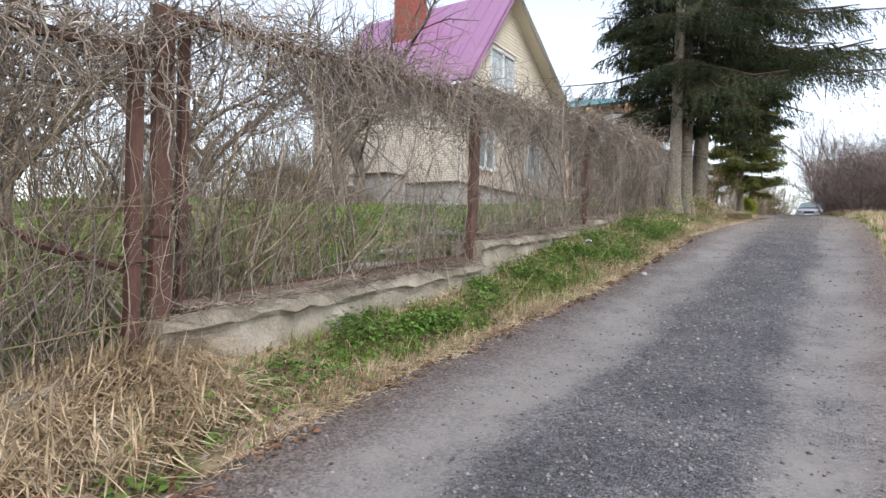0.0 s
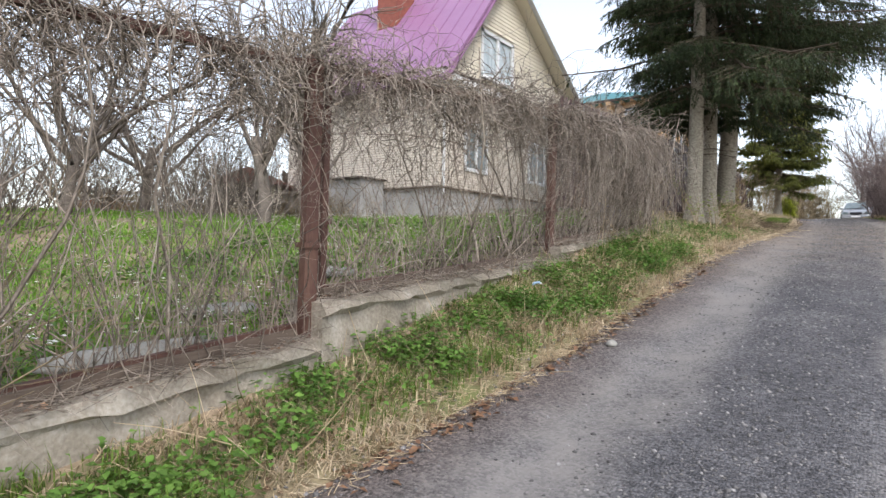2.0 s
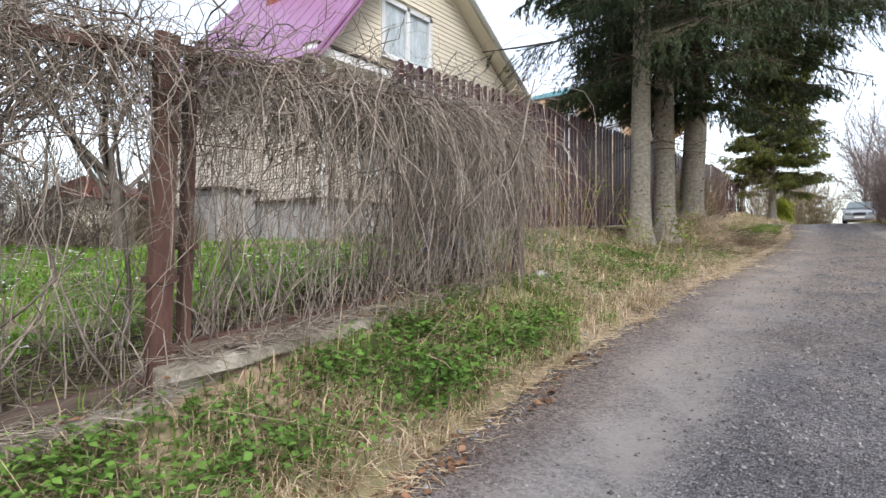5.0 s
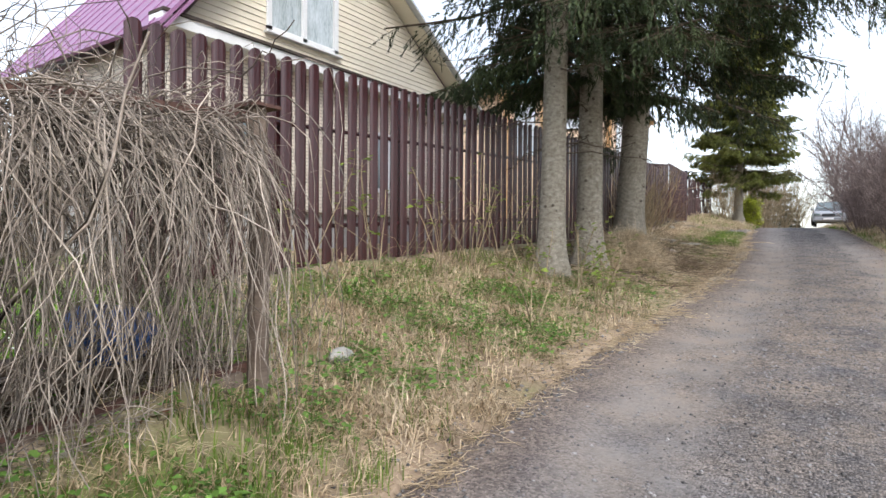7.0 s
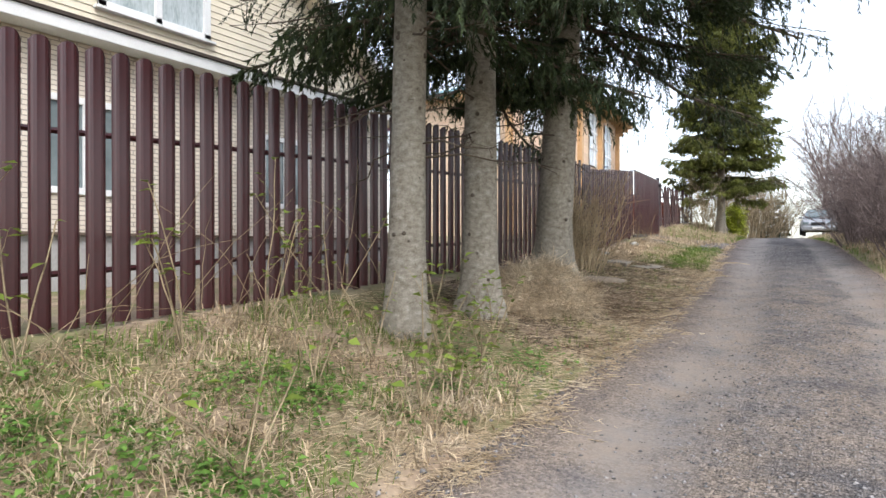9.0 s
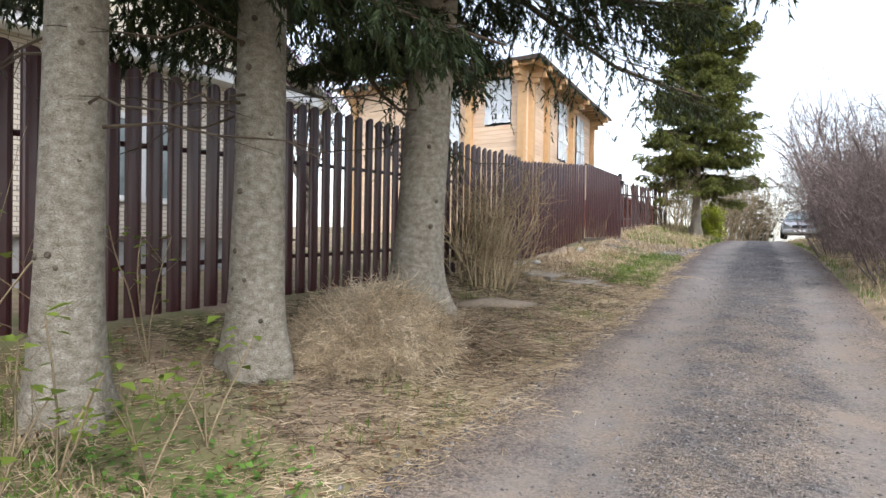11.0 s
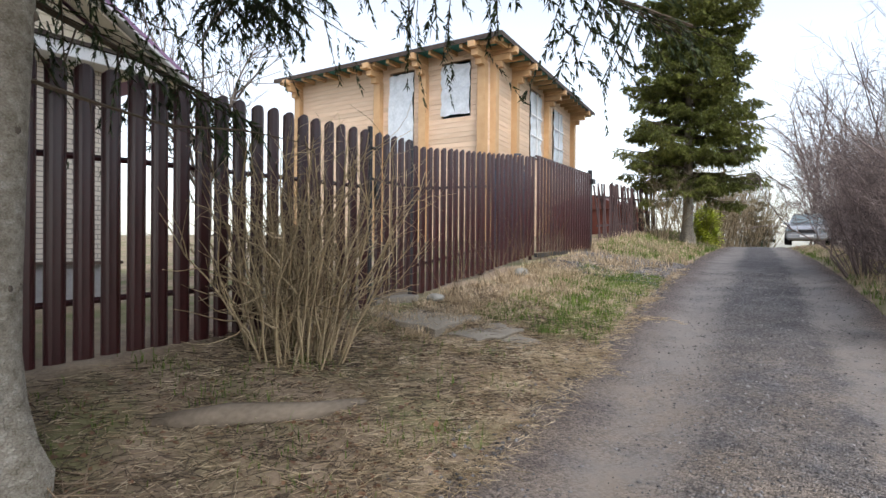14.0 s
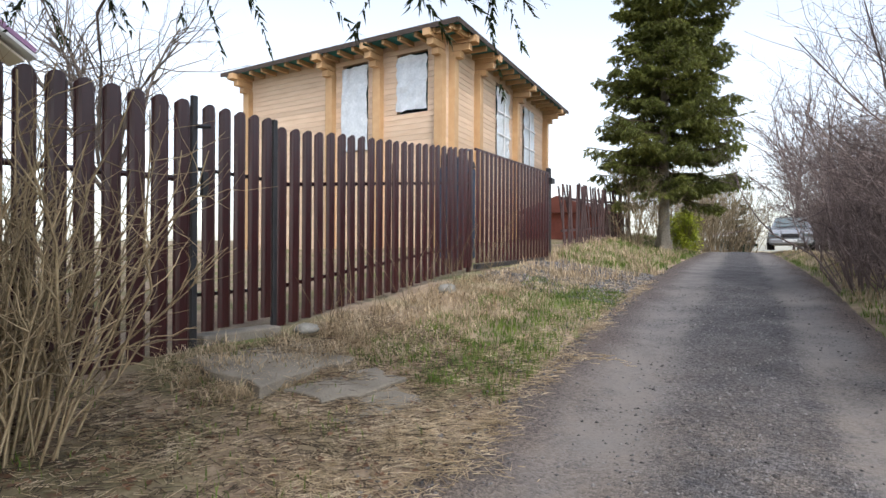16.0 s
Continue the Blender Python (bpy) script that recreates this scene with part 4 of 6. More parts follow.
def spruce(name, label, x, y, z, base_r, height, crown_from, radius, seed, mat, gap, per_whorl, twigs, per, dense_to=99.0, dead=14, hang=0.5, lean=(0.0, 0.0), droop=0.35, size=0.05, flared=0.30, lop=(0.0, 0.0), limbs=(), clear=True):
    """gap: metres between whorls; dense_to: height up to which boughs are built in full; lop: direction and share by which one side is shorter; limbs: extra boughs as (direction in degrees, height, length)."""
    rs = np.random.RandomState(seed)
    tree = thing(name, label, "tree", (x, y, z), "spruces by the track")
    zs = np.concatenate([[-0.25, 0.0, 0.12, 0.28, 0.5, 0.8], np.linspace(1.4, height, 30)])
    g = Geo()
    flare = lambda h: base_r * (0.72 * (1 - max(h, 0) / height) ** 0.9 + flared * math.exp(-max(h, 0) / 0.25) + 0.05)
    sides = 24
    ph = rs.random() * 6
    for i, h in enumerate(zs):
        r = flare(h)
        for k in range(sides):
            a = 2 * math.pi * k / sides
            rr = r * (1 + 0.04 * math.sin(3 * a + h * 0.7 + ph) + (0.13 * math.exp(-max(h, 0) / 0.25)) * math.sin(5 * a + ph) + 0.02 * rs.normal())
            g.v.append((lean[0] * h + rr * math.cos(a), lean[1] * h + rr * math.sin(a), h))
    for i in range(len(zs) - 1):
        for k in range(sides):
            k2 = (k + 1) % sides
            g.f.append((i * sides + k, i * sides + k2, (i + 1) * sides + k2, (i + 1) * sides + k))
    build("trunk", g, M_bark, tree, "grey scaly bark with branch knots", smooth=True)
    knots = Geo()
    for k in range(64):
        h = 0.3 + (crown_from + 1.5) * rs.random()
        a, r = 6.283 * rs.random(), flare(h) * 1.0
        c = np.array([lean[0] * h + r * math.cos(a), lean[1] * h + r * math.sin(a), h])
        o = np.array([math.cos(a), math.sin(a), 0.25])
        big = 0.4 + 0.55 * rs.random()
        knots.tube([c - o * 0.03, c + o * 0.004 * big, c + o * 0.012 * big, c + o * 0.006], [0.034 * big, 0.026 * big, 0.017 * big, 0.006], 7)
    tagged(build("branch_knots", knots, M_knot, tree, smooth=True), kind="stuff")
    kinds = [bough(rs, twigs, hang, droop) for _ in range(6)]
    tris, stems = [], Geo()
    spots = [(radians(a), h, ln) for a, h, ln in limbs]
    h = crown_from
    while h < height - 0.3:
        f = (h - crown_from) / (height - crown_from)
        reach = radius * (1 - f) ** 0.75 * (0.8 + 0.2 * math.sin(min(f * 9, 1.57))) + 0.25
        n = per_whorl if f < 0.6 else max(3, per_whorl - 2)
        a0 = rs.random() * 6.28
        for k in range(n):
            a = a0 + 6.283 * k / n + 0.35 * rs.normal()
            spots.append((a, h + 0.8 * gap * rs.normal(), reach * (0.55 + 0.5 * rs.random()) * (1 - lop[1] * max(0.0, math.cos(a - lop[0])))))
        h += gap if h < dense_to else gap * 1.7
    for a, hh, ln in spots:
        f = max(0.0, (hh - crown_from) / (height - crown_from))
        tilt = 0.08 + 0.35 * f - 0.14 * rs.random()
        s, e, line = kinds[rs.randint(6)]
        ca, sa, ct, st = math.cos(a), math.sin(a), math.cos(tilt), math.sin(tilt)
        rot = np.array([[ca, -sa, 0], [sa, ca, 0], [0, 0, 1]]) @ np.array([[ct, 0, -st], [0, 1, 0], [st, 0, ct]])
        o = np.array([lean[0] * hh, lean[1] * hh, hh])
        pts = (line * ln) @ rot.T + o
        while clear and pts[-1][0] + x > -0.9 and pts[-1][2] + z < 5.4 and ln > 0.6:
            ln *= 0.9
            pts = (line * ln) @ rot.T + o
        low = hh < dense_to
        keep = rs.random(len(s)) < (0.95 if low else 0.55)
        grow_by = min(1.0, ln / 2.2)
        many = max(6, int((per if low else per // 3) * (0.45 + 0.55 * grow_by)))
        tris.append(needles((s[keep] * ln) @ rot.T + o, (e[keep] * ln) @ rot.T + o, many, size if low else size * 1.6, size * (0.16 if low else 0.22), rs))
        stems.tube(pts, [(0.0085 * (1 - i / 7) + 0.0015) * ln + 0.003 for i in range(7)], 5)
        for q in range(0, len(s), 3):
            stems.tube([s[q] * ln @ rot.T + o, e[q] * ln @ rot.T + o], [0.007, 0.003], 3)
    for k in range(dead):
        h = 1.6 + (crown_from - 0.6) * rs.random()
        a, ln = 6.283 * rs.random(), 0.4 + 1.3 * rs.random()
        r = flare(h)
        q = [np.array([math.cos(a) * r + lean[0] * h, math.sin(a) * r + lean[1] * h, h])]
        for j in range(4):
            q.append(q[-1] + np.array([math.cos(a), math.sin(a), -0.15]) * ln / 4 + 0.06 * rs.normal(size=3))
        stems.tube(q, [0.012, 0.009, 0.007, 0.005, 0.003], 4)
        for j in range(7):
            b = q[1 + j % 4]
            stems.tube([b, b + np.array([math.cos(a + rs.normal()), math.sin(a + rs.normal()), -0.3]) * 0.4 * rs.random()], [0.004, 0.002], 3)
    tagged(build("branchwork", stems, M_twig, tree), kind="stuff")
    v = np.concatenate(tris).reshape(-1, 3, 3)
    if clear:
        v = v[~((v[:, 0, 0] + x > -1.0) & (v[:, 0, 2] + z < 5.0))]
    v = v.reshape(-1, 3)
    build_np("crown", v, np.arange(len(v)).reshape(-1, 3), mat, tree, "drooping needle-covered boughs")
    return tree


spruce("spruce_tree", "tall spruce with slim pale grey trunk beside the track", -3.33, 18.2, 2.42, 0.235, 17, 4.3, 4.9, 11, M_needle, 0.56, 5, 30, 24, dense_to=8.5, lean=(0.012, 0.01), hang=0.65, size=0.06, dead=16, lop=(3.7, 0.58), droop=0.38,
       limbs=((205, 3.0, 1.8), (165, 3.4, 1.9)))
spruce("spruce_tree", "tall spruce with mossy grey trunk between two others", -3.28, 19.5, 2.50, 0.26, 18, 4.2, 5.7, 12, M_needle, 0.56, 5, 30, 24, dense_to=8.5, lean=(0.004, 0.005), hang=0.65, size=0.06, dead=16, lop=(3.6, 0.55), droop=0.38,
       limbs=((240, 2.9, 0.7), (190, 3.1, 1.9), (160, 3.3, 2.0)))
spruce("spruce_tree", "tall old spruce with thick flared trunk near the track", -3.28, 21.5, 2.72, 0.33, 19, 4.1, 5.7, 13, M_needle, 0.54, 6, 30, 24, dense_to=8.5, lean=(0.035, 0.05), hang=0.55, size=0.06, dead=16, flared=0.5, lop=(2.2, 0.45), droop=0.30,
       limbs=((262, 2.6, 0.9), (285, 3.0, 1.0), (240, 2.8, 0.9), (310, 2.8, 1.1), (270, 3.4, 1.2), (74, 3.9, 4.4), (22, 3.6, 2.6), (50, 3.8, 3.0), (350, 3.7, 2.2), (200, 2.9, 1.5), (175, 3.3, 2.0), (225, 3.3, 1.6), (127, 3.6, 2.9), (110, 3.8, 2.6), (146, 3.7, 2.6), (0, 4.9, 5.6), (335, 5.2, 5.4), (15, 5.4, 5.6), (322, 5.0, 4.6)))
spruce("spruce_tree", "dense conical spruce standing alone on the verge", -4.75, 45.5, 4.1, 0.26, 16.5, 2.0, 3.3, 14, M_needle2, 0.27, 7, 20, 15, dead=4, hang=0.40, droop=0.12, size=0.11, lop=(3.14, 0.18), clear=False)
spruce("small_conifer", "small dark conifer at the far end of the track", -4.5, 69.8, 3.0, 0.08, 4.6, 0.3, 1.3, 15, M_needle, 0.40, 6, 10, 10, dead=0, hang=0.4, droop=0.2, size=0.15, clear=False)


# ---- strands, blades, leaves ----
def strands(points, radii):
    """Three-sided tubes along N polylines of K points."""
    n, k, _ = points.shape
    d = np.diff(points, axis=1)
    d = np.concatenate([d, d[:, -1:]], 1)
    d /= np.linalg.norm(d, axis=-1, keepdims=True) + 1e-9
    ref = np.where(np.abs(d[..., 2:3]) > 0.8, np.array([0.9, 0.3, 0.1]), np.array([0.0, 0.0, 1.0]))
    a = np.cross(d, ref)
    a /= np.linalg.norm(a, axis=-1, keepdims=True) + 1e-9
    b = np.cross(d, a)
    ang = np.array([0, 2.0944, 4.1888])
    ring = points[:, :, None] + radii[..., None, None] * (a[:, :, None] * np.cos(ang)[:, None] + b[:, :, None] * np.sin(ang)[:, None])
    v = ring.reshape(-1, 3)
    base = (np.arange(n)[:, None, None] * k + np.arange(k - 1)[None, :, None]) * 3
    s = np.arange(3)[None, None]
    s2 = (s + 1) % 3
    f = np.stack([base + s, base + s2, base + 3 + s2, base + 3 + s], -1).reshape(-1, 4)
    return v, f


def grow(rs, start, way, length, r0, k=7, wander=0.25, pull=(0, 0, 0.0), taper=0.35):
    """Wandering stems from start; pull bends them as they go."""
    n = len(start)
    d = way / (np.linalg.norm(way, axis=1, keepdims=True) + 1e-9)
    p, out = start.copy(), [start.copy()]
    step = (np.asarray(length) / (k - 1))[:, None]
    for i in range(k - 1):
        d = d + wander * rs.normal(size=(n, 3)) + np.asarray(pull)
        d /= np.linalg.norm(d, axis=1, keepdims=True) + 1e-9
        p = p + d * step
        out.append(p.copy())
    pts = np.stack(out, 1)
    rad = np.asarray(r0)[:, None] * np.linspace(1, taper, k)[None]
    return pts, rad


def offshoots(rs, pts, rad, n, spread, lo=0.25):
    """Where n side stems leave a set of stems, their way and thickness."""
    m, k, _ = pts.shape
    i, t = rs.randint(m, size=n), lo + (0.98 - lo) * rs.random(n)
    j = np.minimum((t * (k - 1)).astype(int), k - 2)
    fr = (t * (k - 1) - j)[:, None]
    p = pts[i, j] * (1 - fr) + pts[i, j + 1] * fr
    d = pts[i, j + 1] - pts[i, j]
    d /= np.linalg.norm(d, axis=1, keepdims=True) + 1e-9
    return p, d + spread * rs.normal(size=(n, 3)), rad[i, j]


def join(groups):
    vs, fs, o = [], [], 0
    for v, f in groups:
        vs.append(v)
        fs.append(f + o)
        o += len(v)
    return np.concatenate(vs), np.concatenate(fs)


def blades(pos, way, length, width, bend, rs):
    """Grass blades of three triangles, bending over towards their way."""
    n = len(pos)
    side = np.stack([-way[:, 1], way[:, 0], np.zeros(n)], -1)
    side /= np.linalg.norm(side, axis=1, keepdims=True) + 1e-9
    side = side * np.asarray(width)[:, None]
    up = np.array([0, 0, 1.0])
    ln, bd = np.asarray(length)[:, None], np.asarray(bend)[:, None]
    flat = way / (np.linalg.norm(way, axis=1, keepdims=True) + 1e-9)
    mid = pos + (up * (1 - 0.45 * bd) + flat * bd * 0.55) * ln * 0.55
    tip = mid + (up * (1 - 1.35 * bd) + flat * (0.25 + bd)) * ln * 0.5
    v = np.stack([pos - side, pos + side, mid - side * 0.8, mid + side * 0.8, tip], 1).reshape(-1, 3)
    o = (np.arange(n) * 5)[:, None, None]
    f = (o + np.array([[0, 1, 3], [0, 3, 2], [2, 3, 4]])[None]).reshape(-1, 3)
    return v, f


def leaves(pos, rs, size, lift=0.5):
    """Folded pointed leaves of four triangles each, turned every way."""
    n = len(pos)
    a = rs.random(n) * 6.283
    way = np.stack([np.cos(a), np.sin(a), lift * (rs.random(n) - 0.35)], -1)
    side = np.stack([-np.sin(a), np.cos(a), 0.25 * rs.normal(size=n)], -1)
    s = (np.asarray(size) * (0.6 + 0.8 * rs.random(n)))[:, None]
    mid = pos + way * s * 0.45 + np.array([0, 0, -0.10]) * s
    tip = pos + way * s + np.array([0, 0, -0.25]) * s
    v = np.stack([pos, mid - side * s * 0.34 + np.array([0, 0, 0.12]) * s, mid, mid + side * s * 0.34 + np.array([0, 0, 0.12]) * s, tip], 1).reshape(-1, 3)
    o = (np.arange(n) * 5)[:, None, None]
    f = (o + np.array([[0, 2, 1], [0, 3, 2], [1, 2, 4], [2, 3, 4]])[None]).reshape(-1, 3)
    return v, f


def scatter(rs, n, x0, x1, y0, y1, clump=0.0, centres=40):
    """Points over a stretch of ground, partly in clumps; x0 and x1 may be functions of y."""
    y = y0 + (y1 - y0) * rs.random(n)
    u = rs.random(n)
    if clump:
        cy, cu = y0 + (y1 - y0) * rs.random(centres), rs.random(centres)
        k = rs.randint(centres, size=n)
        pick = rs.random(n) < clump
        y = np.where(pick, cy[k] + 0.10 * rs.normal(size=n), y)
        u = np.where(pick, cu[k] + 0.07 * rs.normal(size=n), u)
    a = x0(y) if callable(x0) else x0
    b = x1(y) if callable(x1) else x1
    x = a + (b - a) * u
    return np.stack([x, y, ground_z(x, y) - 0.01], -1)


def tufts(name, rs, pts, length, width, bend, mat, label, lean=None):
    n = len(pts)
    a = rs.random(n) * 6.283
    way = np.stack([np.cos(a), np.sin(a), np.zeros(n)], -1)
    if lean is not None:
        way = way * 0.6 + np.asarray(lean)
    v, f = blades(pts, way, length * (0.45 + 0.85 * rs.random(n)), width * (0.6 + 0.8 * rs.random(n)), np.clip(bend + 0.25 * rs.normal(size=n), 0.05, 0.95), rs)
    return tagged(build_np(name, v, f, mat), label, "grass", kind="stuff")


# ---- the bare vine on the garden fence ----
def vine_top(y):
    return np.interp(y, [-6, -1.6, 2.0, 2.3, 5.7, 9.25, 12.8], [1.6, 1.98, 2.32, 2.58, 2.86, 3.22, 3.36])


def vine_foot(y):
    return np.interp(y, [-6, 2.0, 2.3, 5.7, 5.8, 9.2, 9.3, 12.8], [-0.3, 0.5, 0.8, 1.06, 1.32, 1.57, 1.72, 2.03])


rs = np.random.RandomState(21)
parts_v = []
# hanging curtain, thicker towards the far end
n = 3300
y = -3.5 + 16.2 * rs.random(n)
st = np.stack([-2.80 + 0.10 * rs.normal(size=n), y, vine_top(y) + 0.16 * rs.random(n) - 0.10 * rs.random(n)], -1)
way = np.stack([0.4 + 0.5 * rs.normal(size=n), 0.65 * rs.normal(size=n), 0.05 + 0.3 * rs.normal(size=n)], -1)
far = np.clip((y - 5) / 7, 0, 1)
p, r = grow(rs, st, way, (0.35 + 1.0 * rs.random(n) ** 1.4) * (0.75 + 0.35 * far), 0.0024 + 0.0032 * rs.random(n), k=13, wander=0.46, pull=(-0.05, 0, -0.27))
p[..., 2] = np.maximum(p[..., 2], ground_z(p[..., 0], p[..., 1]) + 0.01)
parts_v.append(strands(p, r))
# upright stems
n = 1700
y = np.where(rs.random(n) < 0.5, -4.5 + 7.2 * rs.random(n), 2.7 + 10.0 * rs.random(n))
st = np.stack([-2.84 + 0.09 * rs.normal(size=n), y, vine_foot(y)], -1)
way = np.stack([0.10 * rs.normal(size=n), 0.28 * rs.normal(size=n), np.ones(n)], -1)
p, r = grow(rs, st, way, 0.5 + 1.5 * rs.random(n), 0.0025 + 0.004 * rs.random(n) ** 2, k=11, wander=0.26, pull=(0, 0, 0.12))
parts_v.append(strands(p, r))
q, w, rr = offshoots(rs, p, r, 5200, 0.9)
p2, r2 = grow(rs, q, w, 0.12 + 0.45 * rs.random(5200), np.minimum(rr * 0.7, 0.0026), k=6, wander=0.45)
parts_v.append(strands(p2, r2))
# matted crest along the top rail
n = 3000
y = -3.5 + 16.2 * rs.random(n) ** 0.92
st = np.stack([-2.80 + 0.12 * rs.normal(size=n), y, vine_top(y) - 0.10 + 0.15 * rs.normal(size=n)], -1)
way = np.stack([0.3 * rs.normal(size=n), rs.normal(size=n), 0.25 * rs.normal(size=n)], -1)
p, r = grow(rs, st, way, 0.3 + 0.8 * rs.random(n), 0.0028 + 0.005 * rs.random(n) ** 2, k=12, wander=0.55, pull=(0, 0, -0.05))
parts_v.append(strands(p, r))
# a few old thick stems
n = 46
y = -3 + 15.8 * rs.random(n)
st = np.stack([-2.86 + 0.05 * rs.normal(size=n), y, vine_foot(y) - 0.1], -1)
p, r = grow(rs, st, np.stack([0.05 * rs.normal(size=n), 0.5 * rs.normal(size=n), np.ones(n)], -1), 1.5 + 0.7 * rs.random(n), 0.008 + 0.010 * rs.random(n), k=10, wander=0.16, pull=(0, 0, 0.05))
parts_v.append(strands(p, r))
# long straight strings hanging down the upper half of the fence
n = 400
y = 9.4 + 3.2 * rs.random(n) ** 0.75
st = np.stack([-2.74 + 0.12 * rs.normal(size=n), y, vine_top(y) + 0.05 * rs.normal(size=n)], -1)
way = np.stack([0.35 + 0.3 * rs.normal(size=n), 0.35 * rs.normal(size=n), -0.2 + 0.2 * rs.normal(size=n)], -1)
p, r = grow(rs, st, way, 0.9 + 0.8 * rs.random(n), 0.0022 + 0.0026 * rs.random(n), k=13, wander=0.20, pull=(-0.06, 0, -0.40), taper=0.6)
p[..., 2] = np.maximum(p[..., 2], ground_z(p[..., 0], p[..., 1]) + 0.01)
parts_v.append(strands(p, r))
# thick fall of stems at the fence's end
n = 340
y = 10.4 + 2.25 * rs.random(n) ** 0.7
st = np.stack([-2.75 + 0.10 * rs.normal(size=n), y, vine_top(y) + 0.12 * rs.random(n)], -1)
way = np.stack([0.45 + 0.35 * rs.normal(size=n), 0.05 + 0.3 * rs.normal(size=n), 0.15 * rs.normal(size=n)], -1)
p, r = grow(rs, st, way, 0.8 + 1.0 * rs.random(n), 0.0035 + 0.0025 * rs.random(n), k=10, wander=0.26, pull=(-0.09, 0, -0.34))
p[..., 2] = np.maximum(p[..., 2], ground_z(p[..., 0], p[..., 1]) + 0.01)
parts_v.append(strands(p, r))
v, f = join(parts_v)
v[:, 1] = np.where(v[:, 1] > 12.6, 12.6 + 0.3 * np.tanh((v[:, 1] - 12.6) / 0.6), v[:, 1])
tagged(build_np("vine_tangle", v, f, M_vine), "leafless grey-brown vine tangle hanging over the fence", "vine", kind="stuff")

# grey brush growing through the fence at its lower end
rs = np.random.RandomState(22)
n = 430
y = -3.5 + 7.5 * rs.random(n)
st = np.stack([-2.95 - 0.7 * rs.random(n), y, ground_z(-3.0 * np.ones(n), y) - 0.05], -1)
p, r = grow(rs, st, np.stack([0.25 * rs.normal(size=n), 0.3 * rs.normal(size=n), np.ones(n)], -1), 0.9 + 1.3 * rs.random(n), 0.006 + 0.004 * rs.random(n), k=8, wander=0.14)
q, w, rr = offshoots(rs, p, r, 2600, 0.7)
p2, r2 = grow(rs, q, w, 0.2 + 0.45 * rs.random(2600), np.minimum(rr * 0.6, 0.004), k=5, wander=0.22, pull=(0, 0, 0.05))
q, w, rr = offshoots(rs, p2, r2, 5000, 0.8)
p3, r3 = grow(rs, q, w, 0.08 + 0.2 * rs.random(5000), np.minimum(rr * 0.7, 0.0022), k=4, wander=0.25)
v, f = join([strands(p, r), strands(p2, r2), strands(p3, r3)])
tagged(build_np("brushwood", v, f, M_stem), "bare greenish-grey brush growing through the fence", "shrub", kind="stuff")


# ---- bare shrubs and trees ----
def bare_plant(name, label, category, seed, at, height, spread, stems, twigs, mat, r0=0.012, group="", levels=2, upward=0.06, base=0.25, trunk=None, split=False):
    """Leafless stems that branch and branch again, as one plant; trunk: (height, radius) for a tree."""
    rs = np.random.RandomState(seed)
    if trunk:
        th, tr = trunk
        t0 = np.array([[0.0, 0, -0.1]])
        tp, trad = grow(rs, t0, np.array([[0.05, 0.03, 1.0]]), np.array([th]), np.array([tr]), k=8, wander=0.06, taper=0.7)
        start = np.repeat(tp[:, -2], stems, 0) + 0.0
        start[:, 2] -= rs.random(stems) * th * 0.45
        a = rs.random(stems) * 6.283
        way = np.stack([np.cos(a) * spread, np.sin(a) * spread, np.ones(stems)], -1)
        ln = (height - th) * (0.75 + 0.5 * rs.random(stems))
        rad = np.full(stems, tr * 0.5)
    else:
        a, d = rs.random(stems) * 6.283, np.sqrt(rs.random(stems))
        start = np.stack([np.cos(a) * d * base, np.sin(a) * d * base, np.full(stems, -0.08)], -1)
        way = np.stack([np.cos(a) * d * spread, np.sin(a) * d * spread, np.ones(stems)], -1)
        ln = height * (0.6 + 0.5 * rs.random(stems))
        rad = r0 * (0.7 + 0.6 * rs.random(stems))
    p, r = grow(rs, start, way, ln, rad, k=9, wander=0.15 if not trunk else 0.16, pull=(0, 0, upward))
    sets = [strands(p, r)]
    p0, r0s = p, r
    n, length = twigs, height * 0.26
    for lv in range(levels):
        q, w, rr = offshoots(rs, p, r, n, 0.65, 0.2)
        p, r = grow(rs, q, w, length * (0.4 + 0.8 * rs.random(n)), np.maximum(np.minimum(rr * 0.62, 0.02), 0.0028), k=6 if lv == 0 else 4, wander=0.2, pull=(0, 0, upward * 0.8))
        sets.append(strands(p, r))
        n, length = int(n * 2.4), length * 0.55
    if split:
        e = thing(name, label, category, at, group)
        for i in range(stems):
            sv, sf = strands(p0[i:i + 1], r0s[i:i + 1])
            build_np("stem", sv, sf, mat, e)
        v, f = join(sets[1:])
        tagged(build_np("twig_mass", v, f, mat, e), kind="stuff")
        return e
    v, f = join(sets)
    if trunk:
        e = thing(name, label, category, at, group)
        build("trunk", Geo().tube(list(tp[0]), [x * (1.25 if i == 0 else 1.0) for i, x in enumerate(trad[0])], 10), M_treebark, e, smooth=True)
        build_np("crown", v, f, mat, e, "leafless branching crown")
        return e
    ob = tagged(build_np(name, v, f, mat), label, category, group)
    ob.location = at
    return ob


def gz(x, y):
    return float(ground_z(x, y))


